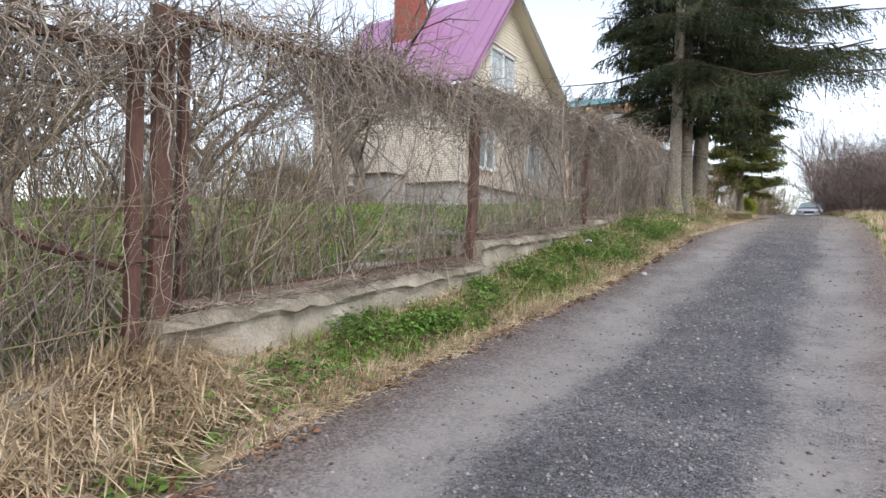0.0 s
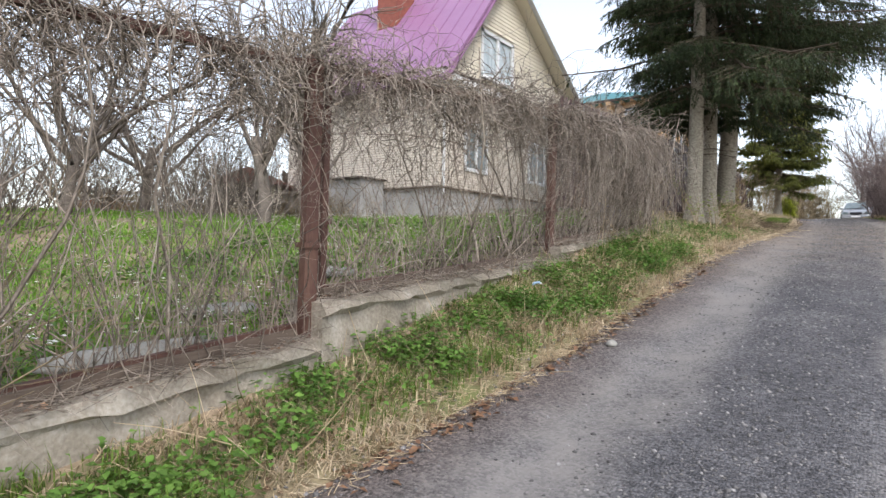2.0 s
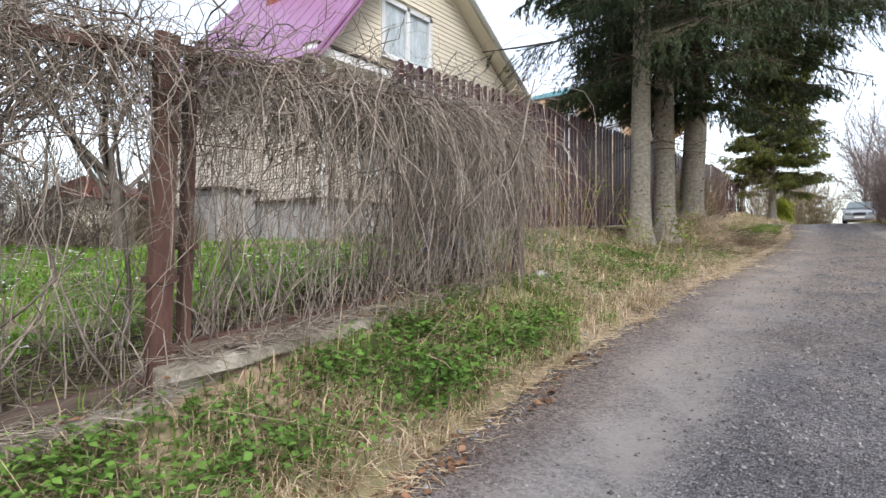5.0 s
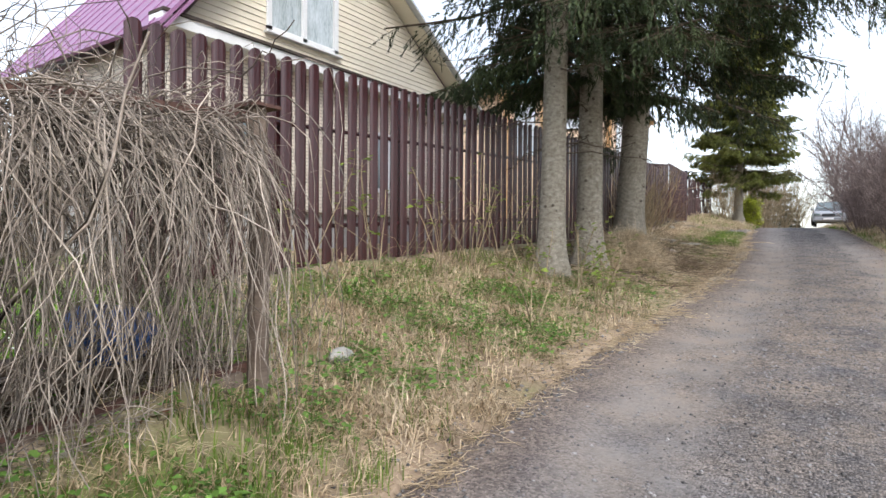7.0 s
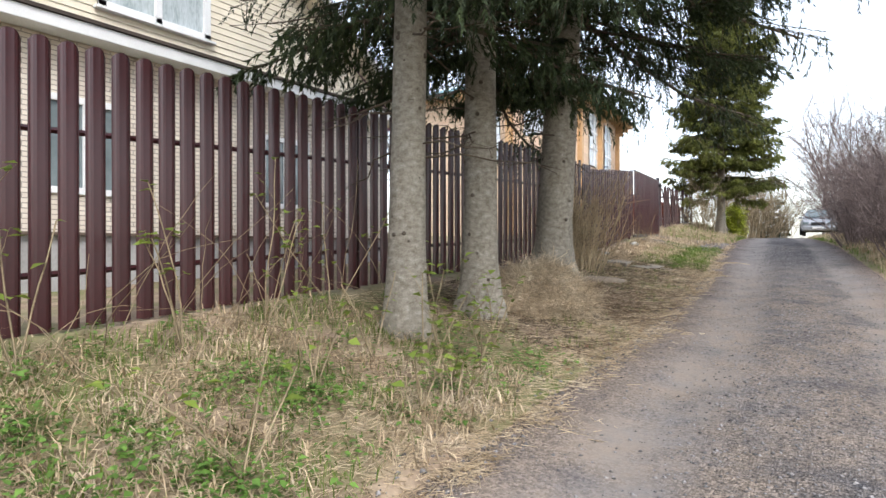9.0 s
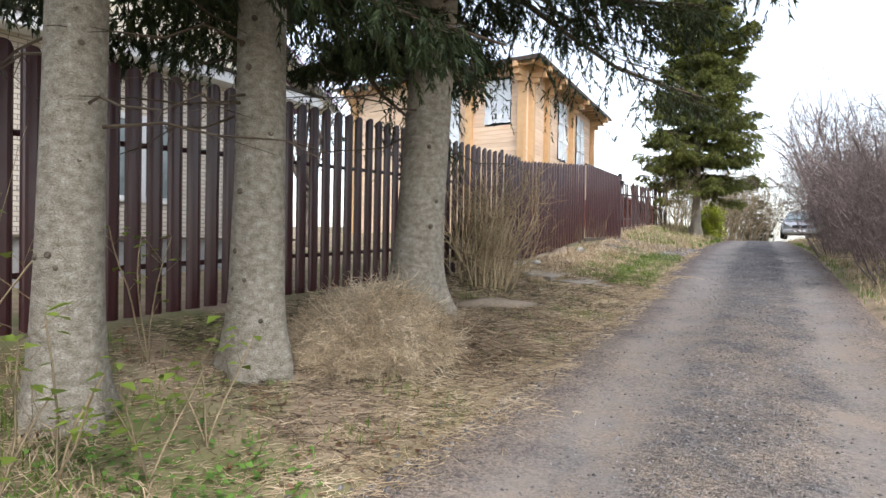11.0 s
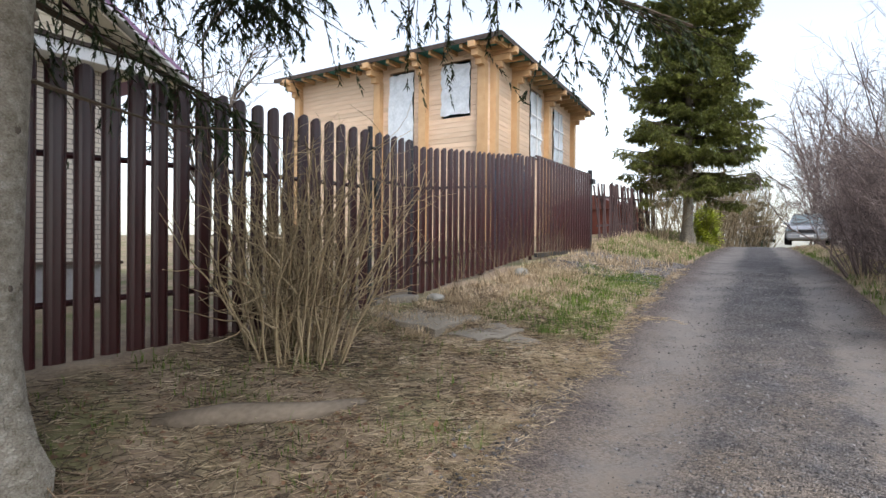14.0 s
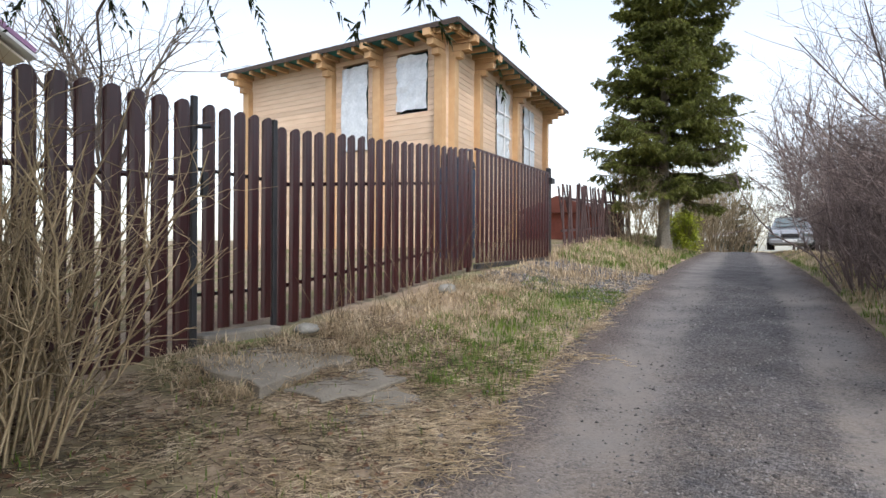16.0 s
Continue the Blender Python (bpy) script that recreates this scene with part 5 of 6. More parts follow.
bush = bare_plant("fence_shrub", "multi-stemmed leafless shrub in front of the maroon fence", "shrub", 31, (-3.85, 24.05, gz(-3.85, 24.05)), 1.85, 0.30, 100, 1000, M_cane, r0=0.0112, base=0.40, levels=1, split=True)
kinds = [bare_plant("hedge_shrub", "tall leafless purplish-grey shrub lining the track", "shrub", 40 + k, (2.4 + k, 27 + k, 0), 3.3 + 0.4 * k, 0.75, 26, 300, M_shrub, r0=0.020, base=0.5, levels=3, group="hedge along the track", split=True) for k in range(3)]
rng = random.Random(9)
spots = []
yy = 28.0
while yy < 66:
    for off in (0.65, 2.1):
        if 47 < yy < 57 and off < 2:
            continue
        spots.append((float(road_right(yy)) + (1.7 if yy > 47 else 1.25 if yy > 38 else 0) + off + rng.uniform(-0.3, 0.5), yy + rng.uniform(-0.6, 0.6), 0.68 + 0.13 * off * rng.uniform(0.8, 1.3)))
    yy += 1.4
for k, (x, y, s) in enumerate(spots):
    m = pose(x, y, gz(x, y), 0, 0, rng.uniform(0, 360)) @ Matrix.Diagonal((s, s, s * rng.uniform(0.85, 1.1), 1))
    if k < 3:
        kinds[k].matrix_basis = m
    else:
        c = copy_thing(kinds[k % 3], m)
        c.matrix_basis = m
for k, (x, y, h) in enumerate(((-0.6, 60, 9.5), (0.6, 57, 9.0), (-1.0, 68, 9.5), (1.8, 63, 9.0))):
    bare_plant("birch_tree", "slender leafless birch behind the hedge", "tree", 60 + k, (x, y, gz(x, y)), h, 0.35, 9, 110, M_shrub, levels=2, trunk=(h * 0.45, 0.09), group="birches", upward=0.08)
for k, (x, y, h, tr, st) in enumerate(((-8.2, 9.4, 5.4, 0.12, 7), (-10.4, 12.6, 6.5, 0.11, 8), (-12.5, 8.0, 5.5, 0.13, 9), (-15.5, 11.0, 6.5, 0.14, 9), (-11.5, 4.5, 5.0, 0.12, 9), (-17.0, 6.0, 6.0, 0.13, 8), (-7.0, 2.5, 4.2, 0.10, 9))):
    bare_plant("apple_tree", "leafless garden apple tree with forked limbs", "tree", 70 + k, (x, y, gz(x, y)), h, 0.85, st, 170, M_treebark, levels=2, trunk=(h * 0.3, tr), group="garden trees", upward=0.04)
thicket = bare_plant("garden_shrub", "leafless grey-brown shrub at the back of the garden", "shrub", 85, (-10.0, 9.5, gz(-10.0, 9.5)), 2.3, 0.7, 30, 320, M_treebark, r0=0.014, base=0.5, levels=2, group="garden shrubs")
for k, (x, y, s) in enumerate(((-11.5, 11.5, 1.1), (-12.6, 13.2, 1.0), (-14.0, 9.0, 1.15), (-13.5, 11.2, 1.2), (-16.0, 12.5, 1.2), (-15.0, 6.5, 1.1), (-18.0, 9.0, 1.25), (-11.0, 6.2, 1.0), (-19.5, 12.0, 1.3))):
    copy_thing(thicket, pose(x, y, gz(x, y), 0, 0, 77 * k) @ Matrix.Diagonal((s, s, s, 1)))
bare_plant("garden_tree", "tall leafless tree behind the picket fence", "tree", 90, (-14.2, 30.4, 3.2), 8.2, 0.5, 8, 150, M_treebark, levels=2, trunk=(3.6, 0.13), upward=0.05)
for k, (x, y, h) in enumerate(((-5.2, 55.5, 4.4), (-4.3, 58, 4.8), (-5.6, 62, 5.2), (-3.7, 62, 4.2), (-6.9, 57, 5.2))):
    bare_plant("verge_bush", "tall olive-grey budding bush past the spruce", "shrub", 95 + k, (x, y, gz(x, y)), h, 0.45, 50, 330, M_stem, r0=0.024, base=0.9, levels=3, group="bushes past the spruce")
bare_plant("verge_shrub", "low leafless shrub at the foot of the spruce", "shrub", 99, (-5.3, 43.6, gz(-5.3, 43.6)), 2.9, 0.5, 22, 300, M_stem, r0=0.014, levels=2)

# budding yellow-green bush
rs = np.random.RandomState(101)
yb = thing("budding_bush", "bright yellow-green budding bush on the verge", "shrub", (-4.8, 50.0, gz(-4.8, 50.0)))
a, d = rs.random(5200) * 6.283, rs.random(5200) ** 0.6
z = 1.9 * rs.random(5200)
wob = 0.75 + 0.25 * np.sin(a * 5 + z * 4)
pts = np.stack([np.cos(a) * d * 0.75 * wob, np.sin(a) * d * 0.75 * wob, z * (1 - 0.25 * d)], -1)
v, f = leaves(pts, rs, np.full(5200, 0.11))
build_np("foliage", v, f, leafy("young_yellow_leaves", [(0.30, 0.36, 0.03), (0.46, 0.50, 0.06)], vary=0.3), yb)
st = np.zeros((30, 3))
p, r = grow(rs, st, np.stack([0.4 * rs.normal(size=30), 0.4 * rs.normal(size=30), np.ones(30)], -1), np.full(30, 1.8), np.full(30, 0.012), k=6, wander=0.1)
v, f = strands(p, r)
build_np("stem_cluster", v, f, M_stem, yb)

# saplings and brambles in front of the picket fence
rs = np.random.RandomState(110)
M_bud = leafy("opening_bud_leaves", [(0.13, 0.19, 0.03), (0.22, 0.28, 0.05)], vary=0.3)
for k, (x, y, h) in enumerate(((-2.35, 15.6, 0.75), (-2.75, 17.9, 0.85), (-3.05, 17.4, 0.8), (-2.5, 18.2, 0.75), (-2.2, 16.9, 0.6), (-2.7, 17.6, 0.9), (-2.35, 17.5, 0.7), (-2.9, 16.6, 0.8), (-2.1, 17.2, 0.5), (-2.6, 18.6, 0.7), (-3.9, 17.0, 1.4), (-3.9, 15.2, 1.5), (-3.8, 16.2, 1.3), (-3.9, 17.8, 1.5), (-3.7, 18.9, 1.0), (-4.1, 14.3, 1.2))):
    sp = thing("sapling", "thin bare sapling shoot with opening green buds", "sapling", (x, y, gz(x, y)), "saplings")
    p, r = grow(rs, np.zeros((3, 3)), np.stack([0.3 * rs.normal(size=3), 0.3 * rs.normal(size=3), np.ones(3)], -1), h * (0.6 + 0.5 * rs.random(3)), np.full(3, 0.0085), k=8, wander=0.07, taper=0.6)
    q, w, rr = offshoots(rs, p, r, 9, 0.6, 0.3)
    p2, r2 = grow(rs, q, w, 0.10 + 0.25 * rs.random(9), np.full(9, 0.003), k=4, wander=0.15)
    v, f = join([strands(p, r), strands(p2, r2)])
    tagged(build_np("stem", v, f, M_stem, sp), kind="stuff")
    v, f = leaves(np.concatenate([p2[:, -1], p2[:, 2], p[:, -1], p[:, -3]]), rs, np.full(24, 0.085))
    tagged(build_np("bud_leaf", v, f, M_bud, sp), kind="stuff")
n = 26
y = 14.0 + 4.6 * rs.random(n)
st = np.stack([-3.7 - 0.4 * rs.random(n), y, ground_z(-3.8 * np.ones(n), y)], -1)
p, r = grow(rs, st, np.stack([0.3 * rs.normal(size=n), 0.7 * rs.normal(size=n), np.ones(n)], -1), 0.8 + 1.0 * rs.random(n), np.full(n, 0.005), k=9, wander=0.10, pull=(0.01, 0, -0.10))
v, f = strands(p, r)
tagged(build_np("bramble_canes", v, f, M_stem), "thin arching bramble canes against the fence", "bramble", kind="stuff")
n = 60
y = 26.9 + 4.5 * rs.random(n)
xx = np.interp(y, [26, 35], [-4.4, -5.0]) + 0.15 + 0.2 * rs.random(n)
st = np.stack([xx, y, ground_z(xx, y)], -1)
p, r = grow(rs, st, np.stack([0.25 * rs.normal(size=n), 0.4 * rs.normal(size=n), np.ones(n)], -1), 0.3 + 1.0 * rs.random(n), np.full(n, 0.004), k=7, wander=0.12)
v, f = strands(p, r)
tagged(build_np("dry_stalks", v, f, M_stem), "dry stalks standing along the fence foot", "stalks", kind="stuff")

# ---- grass, weeds, litter ----
XL = lambda y: road_left(y)
rs = np.random.RandomState(130)
tufts("dry_grass", rs, scatter(rs, 15000, -2.85, lambda y: XL(y) - 0.06 - 0.12 * np.maximum(y - 1.0, 0), -1.5, 2.35, 0.45, 80), 0.36, 0.0055, 0.72, M_hay, "long bleached dry grass hanging over the verge", lean=(0.7, 0.1, 0))
tufts("dry_grass", rs, scatter(rs, 8500, -2.62, lambda y: XL(y) + 0.02, 2.0, 9.0, 0.7, 110), 0.19, 0.0036, 0.85, M_straw, "short dry grass tufts below the plinth", lean=(0.4, 0.0, 0))
tufts("dry_grass", rs, scatter(rs, 6500, lambda y: np.where(y < 12.8, -2.65, -3.6), lambda y: XL(y) - 0.02, 8.6, 15.0, 0.75, 90), 0.24, 0.0036, 0.75, M_straw, "bleached dry grass tufts on the bank", lean=(0.4, 0.0, 0))
tufts("dry_grass", rs, scatter(rs, 7500, -4.2, lambda y: XL(y) - 0.15, 13.0, 18.2, 0.85, 80), 0.24, 0.0042, 0.95, M_straw, "matted dry grass on the bank")
tufts("dry_grass", rs, scatter(rs, 11000, lambda y: np.interp(y, [25, 35], [-4.3, -4.9]), lambda y: np.interp(y, [25, 27, 33], [-3.6, -3.2, -3.4]), 25.2, 33.5, 0.75, 120), 0.20, 0.0036, 0.85, M_straw, "dry grass tufts at the foot of the fence")
tufts("spring_grass", rs, scatter(rs, 8500, -2.62, lambda y: XL(y) - 0.10, 3.0, 13.0, 0.6, 90), 0.15, 0.0034, 0.35, M_grass, "fresh green grass on the verge")
tufts("spring_grass", rs, scatter(rs, 5500, -4.25, lambda y: XL(y) - 0.25, 13.0, 18.0, 0.7, 70), 0.13, 0.0034, 0.4, M_grass, "fresh green grass on the bank")
tufts("spring_grass", rs, scatter(rs, 2500, -4.2, lambda y: XL(y) - 0.1, 18.0, 26.0, 0.85, 50), 0.10, 0.003, 0.4, M_grass, "scattered green grass under the spruces")
tufts("spring_grass", rs, scatter(rs, 9000, lambda y: XL(y) - 1.5, lambda y: XL(y) + 0.05, 26.6, 32.0, 0.5, 60), 0.10, 0.004, 0.4, M_grass, "patch of green grass beside the track")
tufts("spring_grass", rs, scatter(rs, 14000, lambda y: XL(y) - 2.4, lambda y: XL(y) - 0.05, 35.5, 52.0, 0.4, 90), 0.16, 0.007, 0.4, M_grass, "green grass verge by the spruce")
tufts("dry_grass", rs, scatter(rs, 7000, lambda y: XL(y) - 2.6, lambda y: XL(y) - 0.1, 33.0, 50.0, 0.7, 70), 0.28, 0.006, 0.45, M_straw, "dry grass on the far verge")
tufts("dry_grass", rs, scatter(rs, 9000, lambda y: road_right(y) + 0.1, lambda y: road_right(y) + 1.0, 6.0, 50.0, 0.6, 160), 0.22, 0.005, 0.5, M_straw, "dry grass under the hedge")
tufts("spring_grass", rs, scatter(rs, 5000, lambda y: road_right(y) + 0.02, lambda y: road_right(y) + 0.8, 6.0, 50.0, 0.6, 160), 0.13, 0.005, 0.4, M_grass, "green grass strip under the hedge")
tufts("lawn", rs, scatter(rs, 60000, lambda y: -3.1 + 0 * y, lambda y: -9.0 + 0 * y, 1.0, 13.5, 0.2, 90), 0.10, 0.0075, 0.5, M_lawn, "bright green spring lawn in the garden")
tufts("lawn", rs, scatter(rs, 22000, lambda y: -9.0 + 0 * y, lambda y: -19.0 + 0 * y, 0.0, 16.0, 0.1, 90), 0.13, 0.012, 0.45, M_lawn, "green garden lawn beneath the apple trees")


def weeds(label, rs, n_plants, x0, x1, y0, y1, size, tall):
    c = scatter(rs, n_plants, x0, x1, y0, y1, 0.75, 50)
    k = 22
    off = rs.normal(size=(n_plants, k, 3)) * np.array([0.11, 0.11, 0]) + np.array([0, 0, 1.0]) * rs.random((n_plants, k, 1)) * tall
    pts = (c[:, None] + off).reshape(-1, 3)
    v, f = leaves(pts, rs, np.full(len(pts), size))
    return tagged(build_np("weeds", v, f, M_weed), label, "weeds", kind="stuff")


weeds("lush green nettles and ground elder below the plinth", rs, 760, -2.62, lambda y: XL(y) - 0.20, 3.5, 12.4, 0.044, 0.15)
weeds("sparse green weeds among dry grass below the plinth", rs, 60, -2.55, lambda y: XL(y) - 0.1, 1.6, 3.6, 0.05, 0.09)
weeds("low green weeds on the bank", rs, 270, -4.2, lambda y: XL(y) - 0.4, 12.6, 16.6, 0.046, 0.12)
weeds("small green weeds by the spruce roots", rs, 60, -3.4, lambda y: XL(y) - 0.3, 16.6, 19.0, 0.045, 0.08)
weeds("green weeds in the garden edge", rs, 420, -3.1, -6.5, 2.0, 14.5, 0.06, 0.12)

pts = scatter(rs, 650, -3.3, -9.0, 4.0, 12.3, 0.5, 30) + np.array([0, 0, 0.13])
a = rs.random(len(pts)) * 6.283
ring = np.stack([np.stack([np.cos(a + t) * 0.022, np.sin(a + t) * 0.022, 0.004 * np.cos(3 * t) * np.ones(len(pts))], -1) for t in np.arange(6) * 1.0472], 1)
v = (pts[:, None] + ring).reshape(-1, 3)
tagged(build_np("anemones", v, np.arange(len(v)).reshape(-1, 6), M_petal), "small white spring flowers in the lawn", "flowers", kind="stuff")


def litter(label, rs, n, x0, x1, y0, y1, length, mat, clump=0.3):
    c = scatter(rs, n, x0, x1, y0, y1, clump, 60) + np.array([0, 0, 0.022])
    on_road = c[:, 0] > road_left(c[:, 1])
    c[:, 2] = np.where(on_road, road_surface(c[:, 0], c[:, 1]) + 0.006, c[:, 2])
    a = rs.random(n) * 6.283
    p, r = grow(rs, c, np.stack([np.cos(a), np.sin(a), 0.06 * rs.normal(size=n)], -1), length * (0.3 + rs.random(n)), np.full(n, 0.0030), k=2, wander=0.08)
    v, f = strands(p, r)
    return tagged(build_np("straw_litter", v, f, mat), label, "litter", kind="stuff")


litter("dead straw and needles strewn under the spruces", rs, 24000, -4.3, lambda y: XL(y) + 0.30, 15.5, 28.0, 0.11, M_straw)
litter("brown twigs and torn roots strewn under the shrub", rs, 7000, -4.3, lambda y: XL(y) - 0.05, 19.0, 28.0, 0.16, M_twig)
litter("dark broken twigs heaped inside the garden fence", rs, 3500, -3.45, -2.95, 5.8, 12.6, 0.35, M_twig)
litter("dead twigs strewn on the verge", rs, 6000, -4.3, lambda y: XL(y) + 0.1, 2.5, 27.0, 0.18, M_stem)
litter("dead straw along the road edge", rs, 14000, lambda y: XL(y) - 0.5, lambda y: XL(y) + 0.22, 0.0, 34.0, 0.13, M_straw)
c = scatter(rs, 3200, -4.2, lambda y: XL(y) + 0.1, 18.5, 28.0, 0.5, 60) + np.array([0, 0, 0.02])
v, f = leaves(c, rs, np.full(3200, 0.045), 0.6)
tagged(build_np("dead_leaves", v, f, M_leaf), "brown leaf litter under the shrub", "leaves", kind="stuff")
c = scatter(rs, 1500, lambda y: XL(y) - 0.35, lambda y: XL(y) + 0.28, 0.5, 12.0, 0.6, 60)
c[:, 2] = np.maximum(c[:, 2], np.where(c[:, 0] > road_left(c[:, 1]), road_surface(c[:, 0], c[:, 1]), -9)) + 0.02
v, f = leaves(c, rs, np.full(1500, 0.045), 0.6)
tagged(build_np("dead_leaves", v, f, M_leaf), "curled brown dead leaves along the road edge", "leaves", kind="stuff")


def stones(label, rs, pos, size, mat):
    n = len(pos)
    o = np.array([[1, 0, 0], [-1, 0, 0], [0, 1, 0], [0, -1, 0], [0, 0, 0.7], [0, 0, -0.7]])
    a = rs.random(n) * 6.283
    sh = o[None] * (0.6 + 0.8 * rs.random((n, 6, 1))) * np.asarray(size)[:, None, None]
    ca, sa = np.cos(a)[:, None], np.sin(a)[:, None]
    v = np.stack([sh[..., 0] * ca - sh[..., 1] * sa, sh[..., 0] * sa + sh[..., 1] * ca, sh[..., 2]], -1) + pos[:, None]
    tri = np.array([[0, 2, 4], [2, 1, 4], [1, 3, 4], [3, 0, 4], [2, 0, 5], [1, 2, 5], [3, 1, 5], [0, 3, 5]])
    f = ((np.arange(n) * 6)[:, None, None] + tri[None]).reshape(-1, 3)
    return tagged(build_np("gravel", v.reshape(-1, 3), f, mat), label, "gravel", kind="stuff")


n = 19000
y = 0.5 + 33 * rs.random(n) ** 1.1
u = np.clip(np.where(rs.random(n) < 0.62, 0.52 + 0.13 * rs.normal(size=n), rs.random(n)), 0.01, 0.99)
x = road_left(y) + u * (road_right(y) - road_left(y))
size = 0.005 + 0.011 * rs.random(n) ** 2.2
size[:260] += 0.010 * rs.random(260)
stones("loose grey gravel stones on the track", rs, np.stack([x, y, road_surface(x, y) + 0.001], -1), size, M_gravel)
n = 4200
y = 0.5 + 36 * rs.random(n)
x = road_left(y) - 0.25 + 0.5 * rs.random(n)
stones("small stones along the road edge", rs, np.stack([x, y, np.maximum(ground_z(x, y), np.where(x > road_left(y), road_surface(x, y), -9)) + 0.003], -1), 0.006 + 0.018 * rs.random(n) ** 3, M_gravel)
n = 5000
y = 31.0 + 4.5 * rs.random(n)
x = np.interp(y, [31, 36], [-4.75, -5.1]) + rs.random(n) * (road_left(y) - np.interp(y, [31, 36], [-4.75, -5.1]))
stones("grey gravel of the driveway", rs, np.stack([x, y, ground_z(x, y) + 0.01], -1), 0.012 + 0.02 * rs.random(n), M_gravel)

n = 85
y = 4.5 + 13.0 * rs.random(n)
x = np.where(y < 12.8, -2.55 + 0.6 * rs.random(n), -4.0 + 2.0 * rs.random(n))
p, r = grow(rs, np.stack([x, y, ground_z(x, y)], -1), np.stack([0.5 * rs.normal(size=n), 0.9 * rs.normal(size=n), 0.25 + 0.8 * rs.random(n)], -1), 0.25 + 0.55 * rs.random(n), 0.003 + 0.002 * rs.random(n), k=5, wander=0.06)
p[..., 2] = np.maximum(p[..., 2], ground_z(p[..., 0], p[..., 1]) + 0.01)
v, f = strands(p, r)
tagged(build_np("pale_stalks", v, f, M_straw), "long pale broken stalks leaning in the weeds", "stalks", kind="stuff")

# twigs, straw and crumbs lying along the plinth
n = 5200
y = -2 + 14.3 * rs.random(n)
a = rs.random(n) * 6.283
st = np.stack([-2.92 + 0.36 * rs.random(n), y, vine_foot(y) + 0.012 + 0.03 * rs.random(n)], -1)
p, r = grow(rs, st, np.stack([0.5 * np.cos(a) + 0.2, np.sin(a), 0.12 * rs.normal(size=n)], -1), 0.06 + 0.28 * rs.random(n), 0.0015 + 0.003 * rs.random(n) ** 2, k=4, wander=0.2, pull=(0, 0, -0.06))
v, f = strands(p, r)
tagged(build_np("plinth_litter", v, f, M_vine), "broken vine twigs lying along the plinth", "litter", kind="stuff")
y = -1 + 13.2 * rs.random(900)
c = np.stack([-2.90 + 0.3 * rs.random(900), y, vine_foot(y) + 0.02], -1)
v, f = leaves(c, rs, np.full(900, 0.04), 0.6)
tagged(build_np("dead_leaves", v, f, M_leaf), "dead leaves caught on the plinth", "leaves", kind="stuff")

# ---- heap of dry grass and twigs between the spruces ----
rs = np.random.RandomState(150)
hx, hy = -3.05, 20.66
hz = gz(hx, hy)
g, nr, na = Geo(), 9, 24
for i in range(nr):
    t = i / (nr - 1)
    for k in range(na):
        a = 6.283 * k / na
        rr = 0.74 * t * (1 + 0.14 * math.sin(3 * a + 1) + 0.06 * math.sin(7 * a))
        px, py = hx + rr * math.cos(a) * 0.9, hy + rr * math.sin(a) * 1.1
        g.v.append((px, py, gz(px, py) - 0.02 + 0.50 * (1 - t ** 1.7) + 0.02 * rs.normal()))
g.f = [(i * na + k, i * na + (k + 1) % na, (i + 1) * na + (k + 1) % na, (i + 1) * na + k) for i in range(nr - 1) for k in range(na)]
heap = thing("grass_heap", "raked heap of dry grass between the spruces", "heap", (0, 0, 0))
build("mound", g, material("matted_straw", [(0.26, 0.195, 0.125), (0.50, 0.405, 0.275)], scale=30, fine=90, bump=1.0), heap, smooth=True)
n = 11000
a, t = rs.random(n) * 6.283, np.sqrt(rs.random(n))
px, py = hx + 0.74 * t * np.cos(a) * 0.95, hy + 0.74 * t * np.sin(a) * 1.12
pz = ground_z(px, py) + 0.50 * np.clip(1 - t ** 1.7, 0, 1) + 0.01
b = rs.random(n) * 6.283
p, r = grow(rs, np.stack([px, py, pz], -1), np.stack([np.cos(b), np.sin(b), 0.28 * rs.normal(size=n)], -1), 0.12 + 0.26 * rs.random(n), 0.002 + 0.0028 * rs.random(n), k=6, wander=0.42, pull=(0, 0, -0.12))
p[..., 2] = np.maximum(p[..., 2], ground_z(p[..., 0], p[..., 1]) + 0.005)
v, f = strands(p, r)
tagged(build_np("straw", v, f, M_hay, heap), kind="stuff")
n = 520
px, py = -2.62 + 0.34 * rs.normal(size=n), 21.3 + 0.42 * rs.normal(size=n)
b = rs.random(n) * 6.283
p, r = grow(rs, np.stack([px, py, ground_z(px, py) + 0.26 * rs.random(n) * np.exp(-((px + 2.62) ** 2 + (py - 21.3) ** 2) / 0.3)], -1), np.stack([np.cos(b), np.sin(b), 0.15 * rs.normal(size=n)], -1), 0.25 + 0.5 * rs.random(n), 0.004 + 0.005 * rs.random(n), k=4, wander=0.12, pull=(0, 0, -0.03))
p[..., 2] = np.maximum(p[..., 2], ground_z(p[..., 0], p[..., 1]) + 0.005)
v, f = strands(p, r)
M_brush = material("dead_brown_twigs", [(0.10, 0.07, 0.047), (0.21, 0.155, 0.105), (0.33, 0.25, 0.17)], scale=4, bump=0, rough=0.95, vary=0.5, island=True)
twig_heap = thing("twig_heap", "low heap of brown twigs at the spruce foot", "heap", (0, 0, 0))
for i in range(260):
    build_np("twig", *strands(p[i:i + 1], r[i:i + 1]), M_brush, twig_heap)
tagged(build_np("twig_rest", *strands(p[260:], r[260:]), M_brush, twig_heap), kind="stuff")


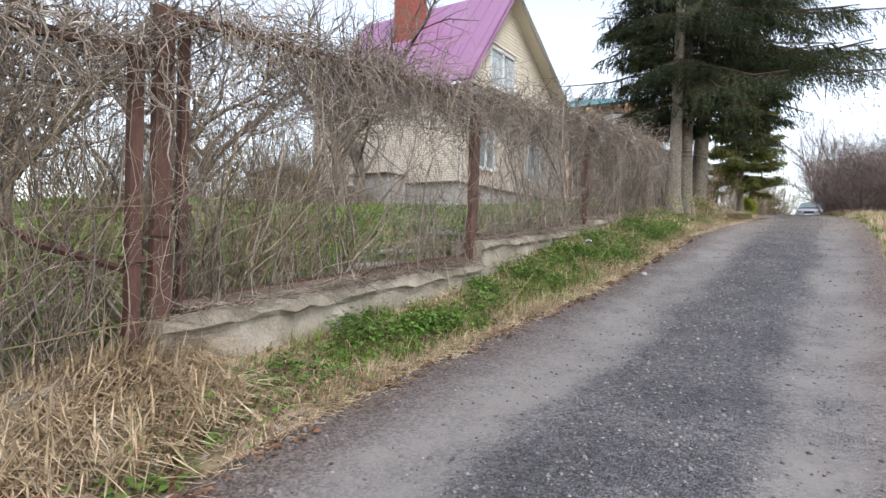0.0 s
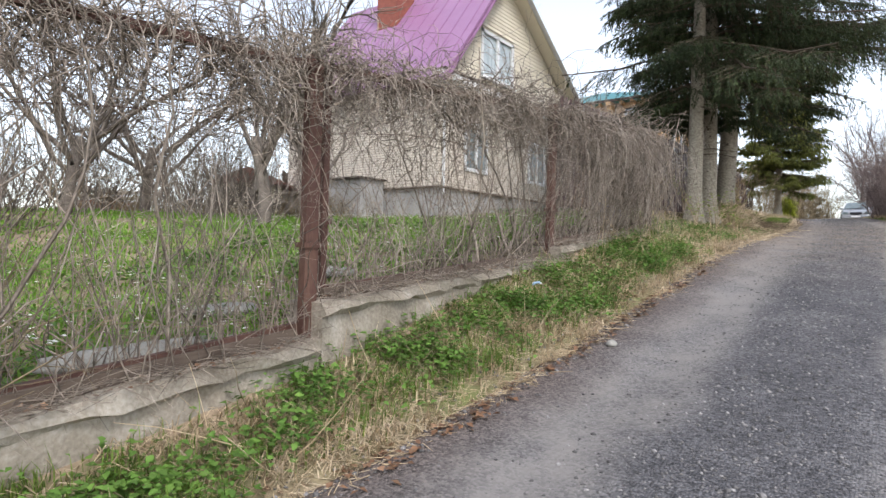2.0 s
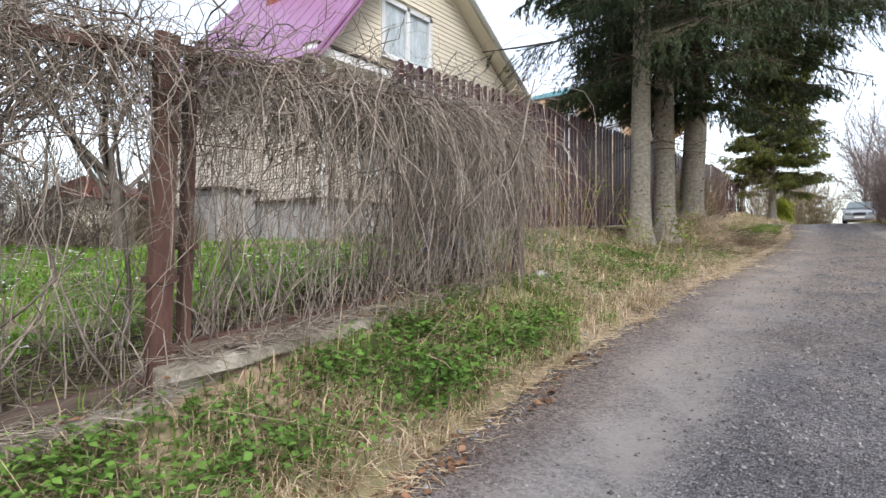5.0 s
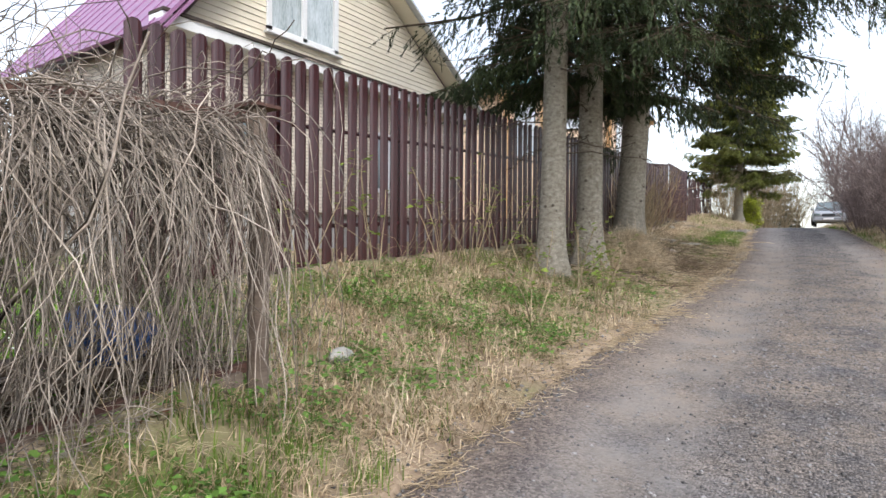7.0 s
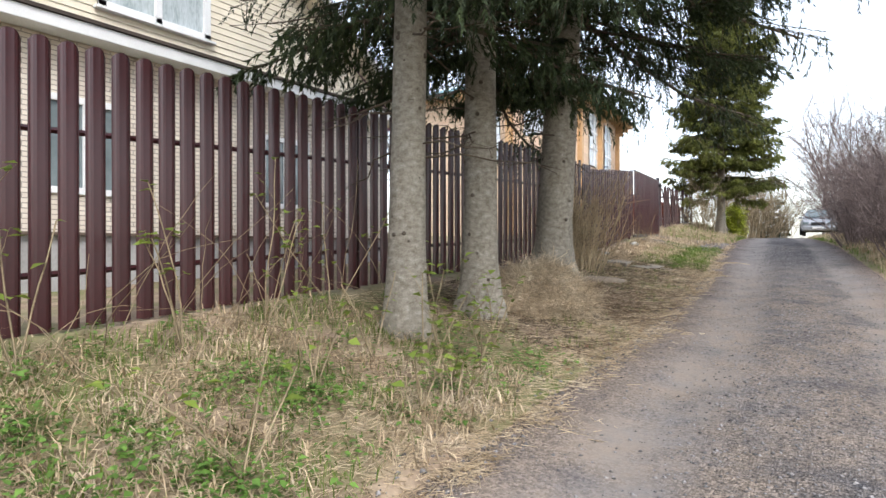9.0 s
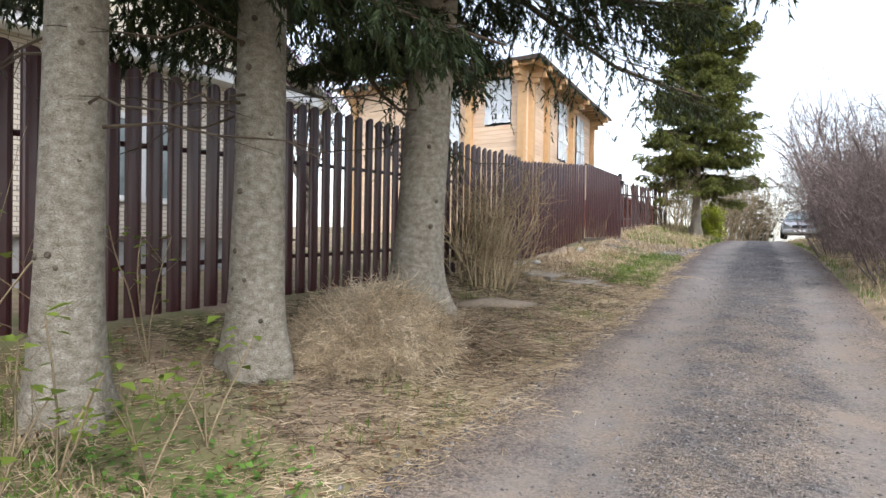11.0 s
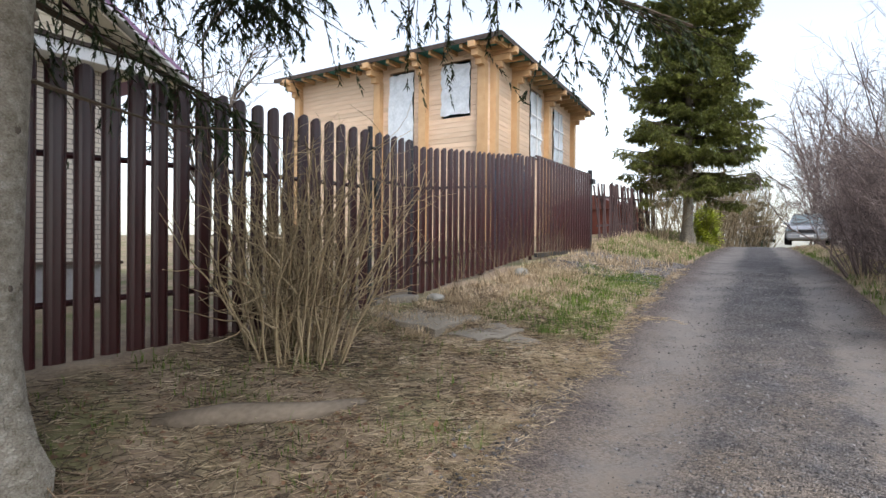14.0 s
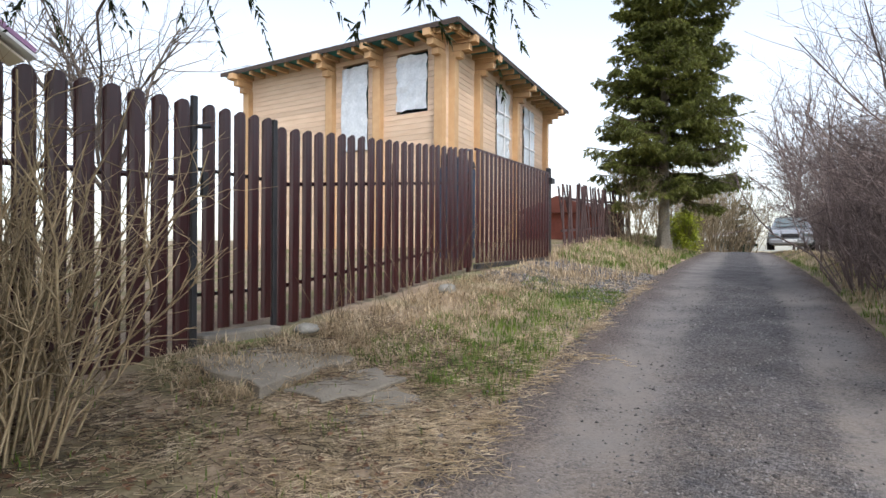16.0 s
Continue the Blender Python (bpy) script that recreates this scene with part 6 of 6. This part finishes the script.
# ---- slabs, stones, loose things ----
def slab(label, x, y, z, sx, sy, h, turn, tilt):
    rg, g = random.Random(int(x * 100)), Geo()
    o = []
    for ax, ay, bx, by in ((-1, -1, 1, -1), (1, -1, 1, 1), (1, 1, -1, 1), (-1, 1, -1, -1)):
        for k in range(5):
            t = k / 5
            o.append(((ax + (bx - ax) * t) * sx / 2 + rg.uniform(-0.05, 0.05), (ay + (by - ay) * t) * sy / 2 + rg.uniform(-0.06, 0.06)))
    g.prism(o, "z", -h, 0)
    ob = tagged(build("concrete_slab", g, M_slab, bevel=0.008), label, "slab", "slabs at the wicket gate")
    ob.matrix_basis = pose(x, y, gz(x, y) + z, tilt, 6.5, turn)
    return ob


slab("broken concrete slab step near the wicket gate", -3.18, 26.10, 0.022, 0.42, 0.80, 0.10, -6, 2)
slab("cracked concrete slab before the wicket gate", -3.88, 26.02, 0.035, 0.85, 1.08, 0.10, 4, 1)
slab("narrow worn concrete slab at the road side", -2.82, 25.95, 0.012, 0.30, 0.72, 0.10, -10, 2)
tagged(build("concrete_block", Geo().box(-4.62, 25.76, 2.86, -4.40, 26.58, 3.085), M_slab, bevel=0.012), "grey concrete threshold block under the wicket gate", "block")


def boulder(name, label, x, y, z, sx, sy, sz, seed, mat=None):
    bm = bmesh.new()
    bmesh.ops.create_icosphere(bm, subdivisions=3, radius=1)
    for vtx in bm.verts:
        k = 1 + 0.18 * noise.noise(vtx.co * 1.6 + Vector((seed, 0, 0))) + 0.05 * noise.noise(vtx.co * 5)
        vtx.co = Vector((vtx.co.x * sx, vtx.co.y * sy, vtx.co.z * sz)) * k
    me = bpy.data.meshes.new(name)
    bm.to_mesh(me)
    bm.free()
    me.polygons.foreach_set("use_smooth", [True] * len(me.polygons))
    me.materials.append(mat or M_stone)
    ob = tagged(new(name, me), label, "stone")
    ob.location = (x, y, z)
    return ob


boulder("stone", "pale rounded stone lying in the weeds", -2.95, 13.7, gz(-2.95, 13.7) + 0.04, 0.08, 0.10, 0.065, 1)
boulder("stone", "pale stone beside the wicket gate", -4.3, 26.8, gz(-4.3, 26.8) + 0.03, 0.11, 0.13, 0.06, 2)
boulder("stone", "pale stone in dry grass by the fence", -4.45, 29.6, gz(-4.45, 29.6) + 0.04, 0.13, 0.16, 0.08, 3)
boulder("stone", "small pale stone on the road edge", -1.40, 7.6, float(road_surface(-1.4, 7.6)) + 0.015, 0.04, 0.045, 0.03, 4)
boulder("stone", "flat grey stone in the lawn", -4.0, 7.05, gz(-4.0, 7.05) + 0.02, 0.26, 0.30, 0.06, 5)
boulder("stone", "flat grey stone beside the fence", -3.9, 5.9, gz(-3.9, 5.9) + 0.02, 0.2, 0.34, 0.05, 6)
boulder("stone", "long grey edging stone in the lawn", -3.3, 5.0, gz(-3.3, 5.0) + 0.03, 0.16, 0.7, 0.07, 7)
root = tagged(build("root", Geo().tube([(-3.5, 22.6, gz(-3.5, 22.6) - 0.02), (-3.2, 22.9, gz(-3.2, 22.9) + 0.03), (-2.95, 23.3, gz(-2.95, 23.3) + 0.035), (-2.9, 23.8, gz(-2.9, 23.8) - 0.02)], [0.06, 0.085, 0.07, 0.035], 10), M_root, smooth=True), "bare spruce root bulging from the earth", "root")
bottle = thing("crushed_bottle", "crumpled pale blue plastic bottle in the weeds", "bottle", (-2.28, 7.95, gz(-2.28, 7.95) + 0.17))
M_plastic = material("pale_blue_plastic", [(0.20, 0.30, 0.44), (0.36, 0.44, 0.52)], scale=20, bump=0.3, rough=0.2)
build("body", Geo().tube([(0, 0, 0), (0.012, 0.012, 0.018), (0.036, 0.024, 0.027), (0.05, 0.036, 0.024), (0.06, 0.042, 0.018)], [0.008, 0.014, 0.010, 0.013, 0.006], 9), M_plastic, bottle, smooth=True)
build("cap", Geo().tube([(0.06, 0.042, 0.018), (0.07, 0.048, 0.016)], [0.008, 0.008], 9), M_white, bottle)
basin = thing("plastic_basin", "blue plastic basin lying behind the vines", "basin", (-3.25, 12.2, gz(-3.25, 12.2) + 0.12))
M_bluep = material("blue_plastic", [(0.03, 0.07, 0.20), (0.05, 0.11, 0.28)], bump=0.05, rough=0.35)
build("bowl", Geo().tube([(0, 0, -0.1), (0.05, 0, 0.0), (0.1, 0, 0.14)], [0.14, 0.19, 0.22], 16), M_bluep, basin, smooth=True)
build("rim", Geo().tube([(0.1, 0, 0.14), (0.105, 0, 0.155)], [0.235, 0.235], 16), M_bluep, basin)
for k, (x0, y0, x1, y1, z) in enumerate(((-3.15, 11.2, -3.0, 12.4, 0.06), (-3.3, 11.4, -3.25, 12.6, 0.05), (-3.2, 11.3, -3.1, 12.3, 0.16))):
    tagged(build("timber_scrap", Geo().beam((x0, y0, gz(x0, y0) + z), (x1, y1, gz(x1, y1) + z), 0.12, 0.06), M_oldwood, bevel=0.006), "weathered timber offcut behind the fence", "timber", "timber scraps")

# dark blue cab frame behind the sliding gate
cab = thing("machine_cab", "dark blue steel machine cab behind the gate", "machine", (-7.0, 34.2, 3.6))
build("body", Geo().box(-0.3, -0.3, 0.0, 0.3, 0.35, 2.05), M_blue, cab, bevel=0.03)
build("hood", Geo().prism([(-0.3, 2.05), (0.33, 2.05), (0.30, 2.20), (-0.15, 2.36), (-0.3, 2.34)], "y", -0.24, 0.3), M_black, cab, bevel=0.02)
build("guard", Geo().tube([(0.28, -0.42, 1.9), (0.28, -0.40, 2.2), (0.28, -0.25, 2.40), (0.28, 0.1, 2.44)], [0.025] * 4, 6), M_blue, cab)

# ---- leaning old fence, sheds and stacks in the distance ----
old_fence = thing("old_fence", "leaning weathered maroon picket fence in dry brush", "fence", (0, 0, 0), "street fences")
M_faded = material("faded_maroon_boards", [(0.05, 0.028, 0.028), (0.085, 0.055, 0.052)], scale=5, rough=0.9, vary=0.3)
op = None
rng = random.Random(12)
for k in range(46):
    y = 38.4 + 0.2 * k
    x, h = -6.0 - 0.05 * (y - 38.4), 1.75 - 0.018 * (y - 38.4)
    m = pose(x, y, gz(x, y) - 0.05, rng.uniform(-5, 9), rng.uniform(-9, 3), rng.uniform(-6, 6))
    if op is None:
        op = build("board", Geo().box(-0.012, -0.055, 0, 0.012, 0.055, 1.85), M_faded, old_fence)
        op.matrix_basis = m
    else:
        piece("board", op, old_fence, m)
for z in (0.5, 1.4):
    build("rail", Geo().beam((-6.05, 38.3, gz(-6, 38.3) + z), (-6.5, 47.6, gz(-6.5, 47.6) + z), 0.04, 0.07), M_faded, old_fence)


def shed(label, x, y, z, sx, sy, h, roof_h, wall_mat, roof_mat, turn=0):
    s = thing("garden_shed", label, "shed", (x, y, z), "garden sheds")
    s.rotation_euler[2] = radians(turn)
    build("wall", Geo().box(-sx / 2, -sy / 2, -0.5, sx / 2, sy / 2, h), wall_mat, s)
    build("roof", Geo().prism([(-sx / 2 - 0.25, h - 0.02), (sx / 2 + 0.25, h - 0.02), (sx / 2 + 0.25, h + 0.06), (0, h + roof_h), (-sx / 2 - 0.25, h + 0.06)], "y", -sy / 2 - 0.25, sy / 2 + 0.25), roof_mat, s)
    d = build("door", Geo().box(sx / 2, -0.4, -0.2, sx / 2 + 0.03, 0.4, 1.75), M_oldwood, s)
    return s


shed("small cream garden shed with dull brownish red roof", -15.9, 14.9, gz(-15.9, 14.9), 1.7, 2.0, 1.25, 0.5, M_siding, M_redroof, 40)
shed("low shed with red metal roof behind the old fence", -9.2, 48.5, 4.1, 3.0, 4.0, 1.3, 0.7, M_redbrick, M_redroof, 0)
stack = thing("board_stack", "stack of pale boards drying in the garden", "timber", (-24.9, 13.9, gz(-24.9, 13.9)))
for k in range(6):
    build("board", Geo().box(-0.9, -1.2 + 0.05 * (k % 2), 0.25 + 0.24 * k, 0.9, 1.2, 0.33 + 0.24 * k), M_pale, stack)
bricks = thing("brick_stack", "stack of red bricks at the garden edge", "bricks", (-18.6, 11.4, gz(-18.6, 11.4)))
for i in range(4):
    for j in range(5):
        build("brick_course", Geo().box(-0.5 + 0.02 * (i % 2), -0.62 + 0.25 * j, 0.14 * i, 0.5, -0.39 + 0.25 * j, 0.13 + 0.14 * i), M_redbrick, bricks)
annex = thing("porch_annex", "low grey rendered annex against the house wall", "annex", (-12.4, 15.75, 2.3))
build("wall", Geo().box(-0.75, -0.5, -0.4, 0.75, 0.5, 1.32), M_render, annex, bevel=0.01)
build("roof", Geo().box(-0.85, -0.6, 1.32, 0.85, 0.52, 1.38), M_darkroof, annex, bevel=0.01)
rs = np.random.RandomState(170)
n = 1500
t = rs.random(n)
st = np.stack([-18.5 + 6.6 * t + 0.35 * rs.normal(size=n), 10.4 + 5.0 * t + 0.35 * rs.normal(size=n), np.zeros(n)], -1)
st[:, 2] = ground_z(st[:, 0], st[:, 1]) - 0.03
p, r = grow(rs, st, np.stack([0.3 * rs.normal(size=n), 0.3 * rs.normal(size=n), np.ones(n)], -1), 0.4 + 0.7 * rs.random(n), 0.005 + 0.004 * rs.random(n), k=6, wander=0.22)
q, w, rr = offshoots(rs, p, r, 3000, 0.8)
p2, r2 = grow(rs, q, w, 0.12 + 0.3 * rs.random(3000), np.full(3000, 0.004), k=4, wander=0.3)
v, f = join([strands(p, r), strands(p2, r2)])
tagged(build_np("dry_brush", v, f, M_stem), "strip of dry brown brush at the end of the lawn", "brush", kind="stuff")

# ---- parked car ----
car = thing("parked_car", "silver hatchback parked on the verge facing downhill", "car", (-0.85, 53.2, 3.86))
secs = [(-2.05, 0.62, 0.30, 0.62), (-1.98, 0.76, 0.22, 0.74), (-1.6, 0.84, 0.20, 0.86), (-1.0, 0.86, 0.20, 0.95), (-0.85, 0.86, 0.20, 0.97), (0.9, 0.86, 0.20, 1.0), (1.6, 0.85, 0.22, 0.98), (2.0, 0.78, 0.28, 0.88)]
g = Geo()
for y, w, z0, z1 in secs:
    g.v += [(-w, y, z0 + 0.12), (-w * 0.9, y, z0), (w * 0.9, y, z0), (w, y, z0 + 0.12), (w, y, z1 - 0.16), (w * 0.86, y, z1), (-w * 0.86, y, z1), (-w, y, z1 - 0.16)]
for i in range(len(secs) - 1):
    for k in range(8):
        g.f.append((i * 8 + k, i * 8 + (k + 1) % 8, (i + 1) * 8 + (k + 1) % 8, (i + 1) * 8 + k))
g.f += [tuple(range(8)), tuple(range((len(secs) - 1) * 8, len(secs) * 8))[::-1]]
body = build("body", g, M_car, car, smooth=False, bevel=0.02)
cabin = [(-0.95, 0.74, 0.95), (-0.25, 0.60, 1.44), (0.9, 0.60, 1.48), (1.75, 0.66, 1.0)]
g = Geo()
for y, w, z in cabin:
    g.v += [(-w, y, z), (w, y, z), (0.80, y, 0.9), (-0.80, y, 0.9)]
for i in range(3):
    for k in range(4):
        g.f.append((i * 4 + k, i * 4 + (k + 1) % 4, (i + 1) * 4 + (k + 1) % 4, (i + 1) * 4 + k))
g.f += [(0, 1, 2, 3), (15, 14, 13, 12)]
build("cabin", g, M_car, car, bevel=0.02)
build("windscreen", Geo().add([(-0.66, -0.93, 1.0), (0.66, -0.93, 1.0), (0.54, -0.30, 1.42), (-0.54, -0.30, 1.42), (-0.66, -0.96, 1.02), (0.66, -0.96, 1.02), (0.54, -0.33, 1.44), (-0.54, -0.33, 1.44)], [(0, 1, 2, 3), (4, 7, 6, 5), (0, 4, 5, 1), (2, 6, 7, 3), (1, 5, 6, 2), (0, 3, 7, 4)]), M_glass, car)
build("grille", Geo().box(-0.32, -2.08, 0.52, 0.32, -2.03, 0.68), M_black, car, bevel=0.01)
build("bumper", Geo().box(-0.74, -2.12, 0.26, 0.74, -1.98, 0.46), M_car, car, bevel=0.03)
build("number_plate", Geo().box(-0.26, -2.135, 0.34, 0.26, -2.12, 0.44), M_white, car)
for sx in (-1, 1):
    build("headlight", Geo().box(min(sx * 0.42, sx * 0.72), -2.06, 0.56, max(sx * 0.42, sx * 0.72), -1.95, 0.70), M_glass, car, "clear headlight", bevel=0.02)
    build("mirror", Geo().box(min(sx * 0.78, sx * 0.97), -0.75, 0.95, max(sx * 0.78, sx * 0.97), -0.66, 1.06), M_car, car, bevel=0.02)
    for wy in (-1.3, 1.25):
        tyre = build("wheel", Geo().tube([(sx * 0.70, wy, 0.30), (sx * 0.87, wy, 0.30)], [0.31, 0.31], 18), M_tyre, car)
        build("rim", Geo().tube([(sx * 0.86, wy, 0.30), (sx * 0.885, wy, 0.30)], [0.2, 0.19], 14), M_car, tyre)
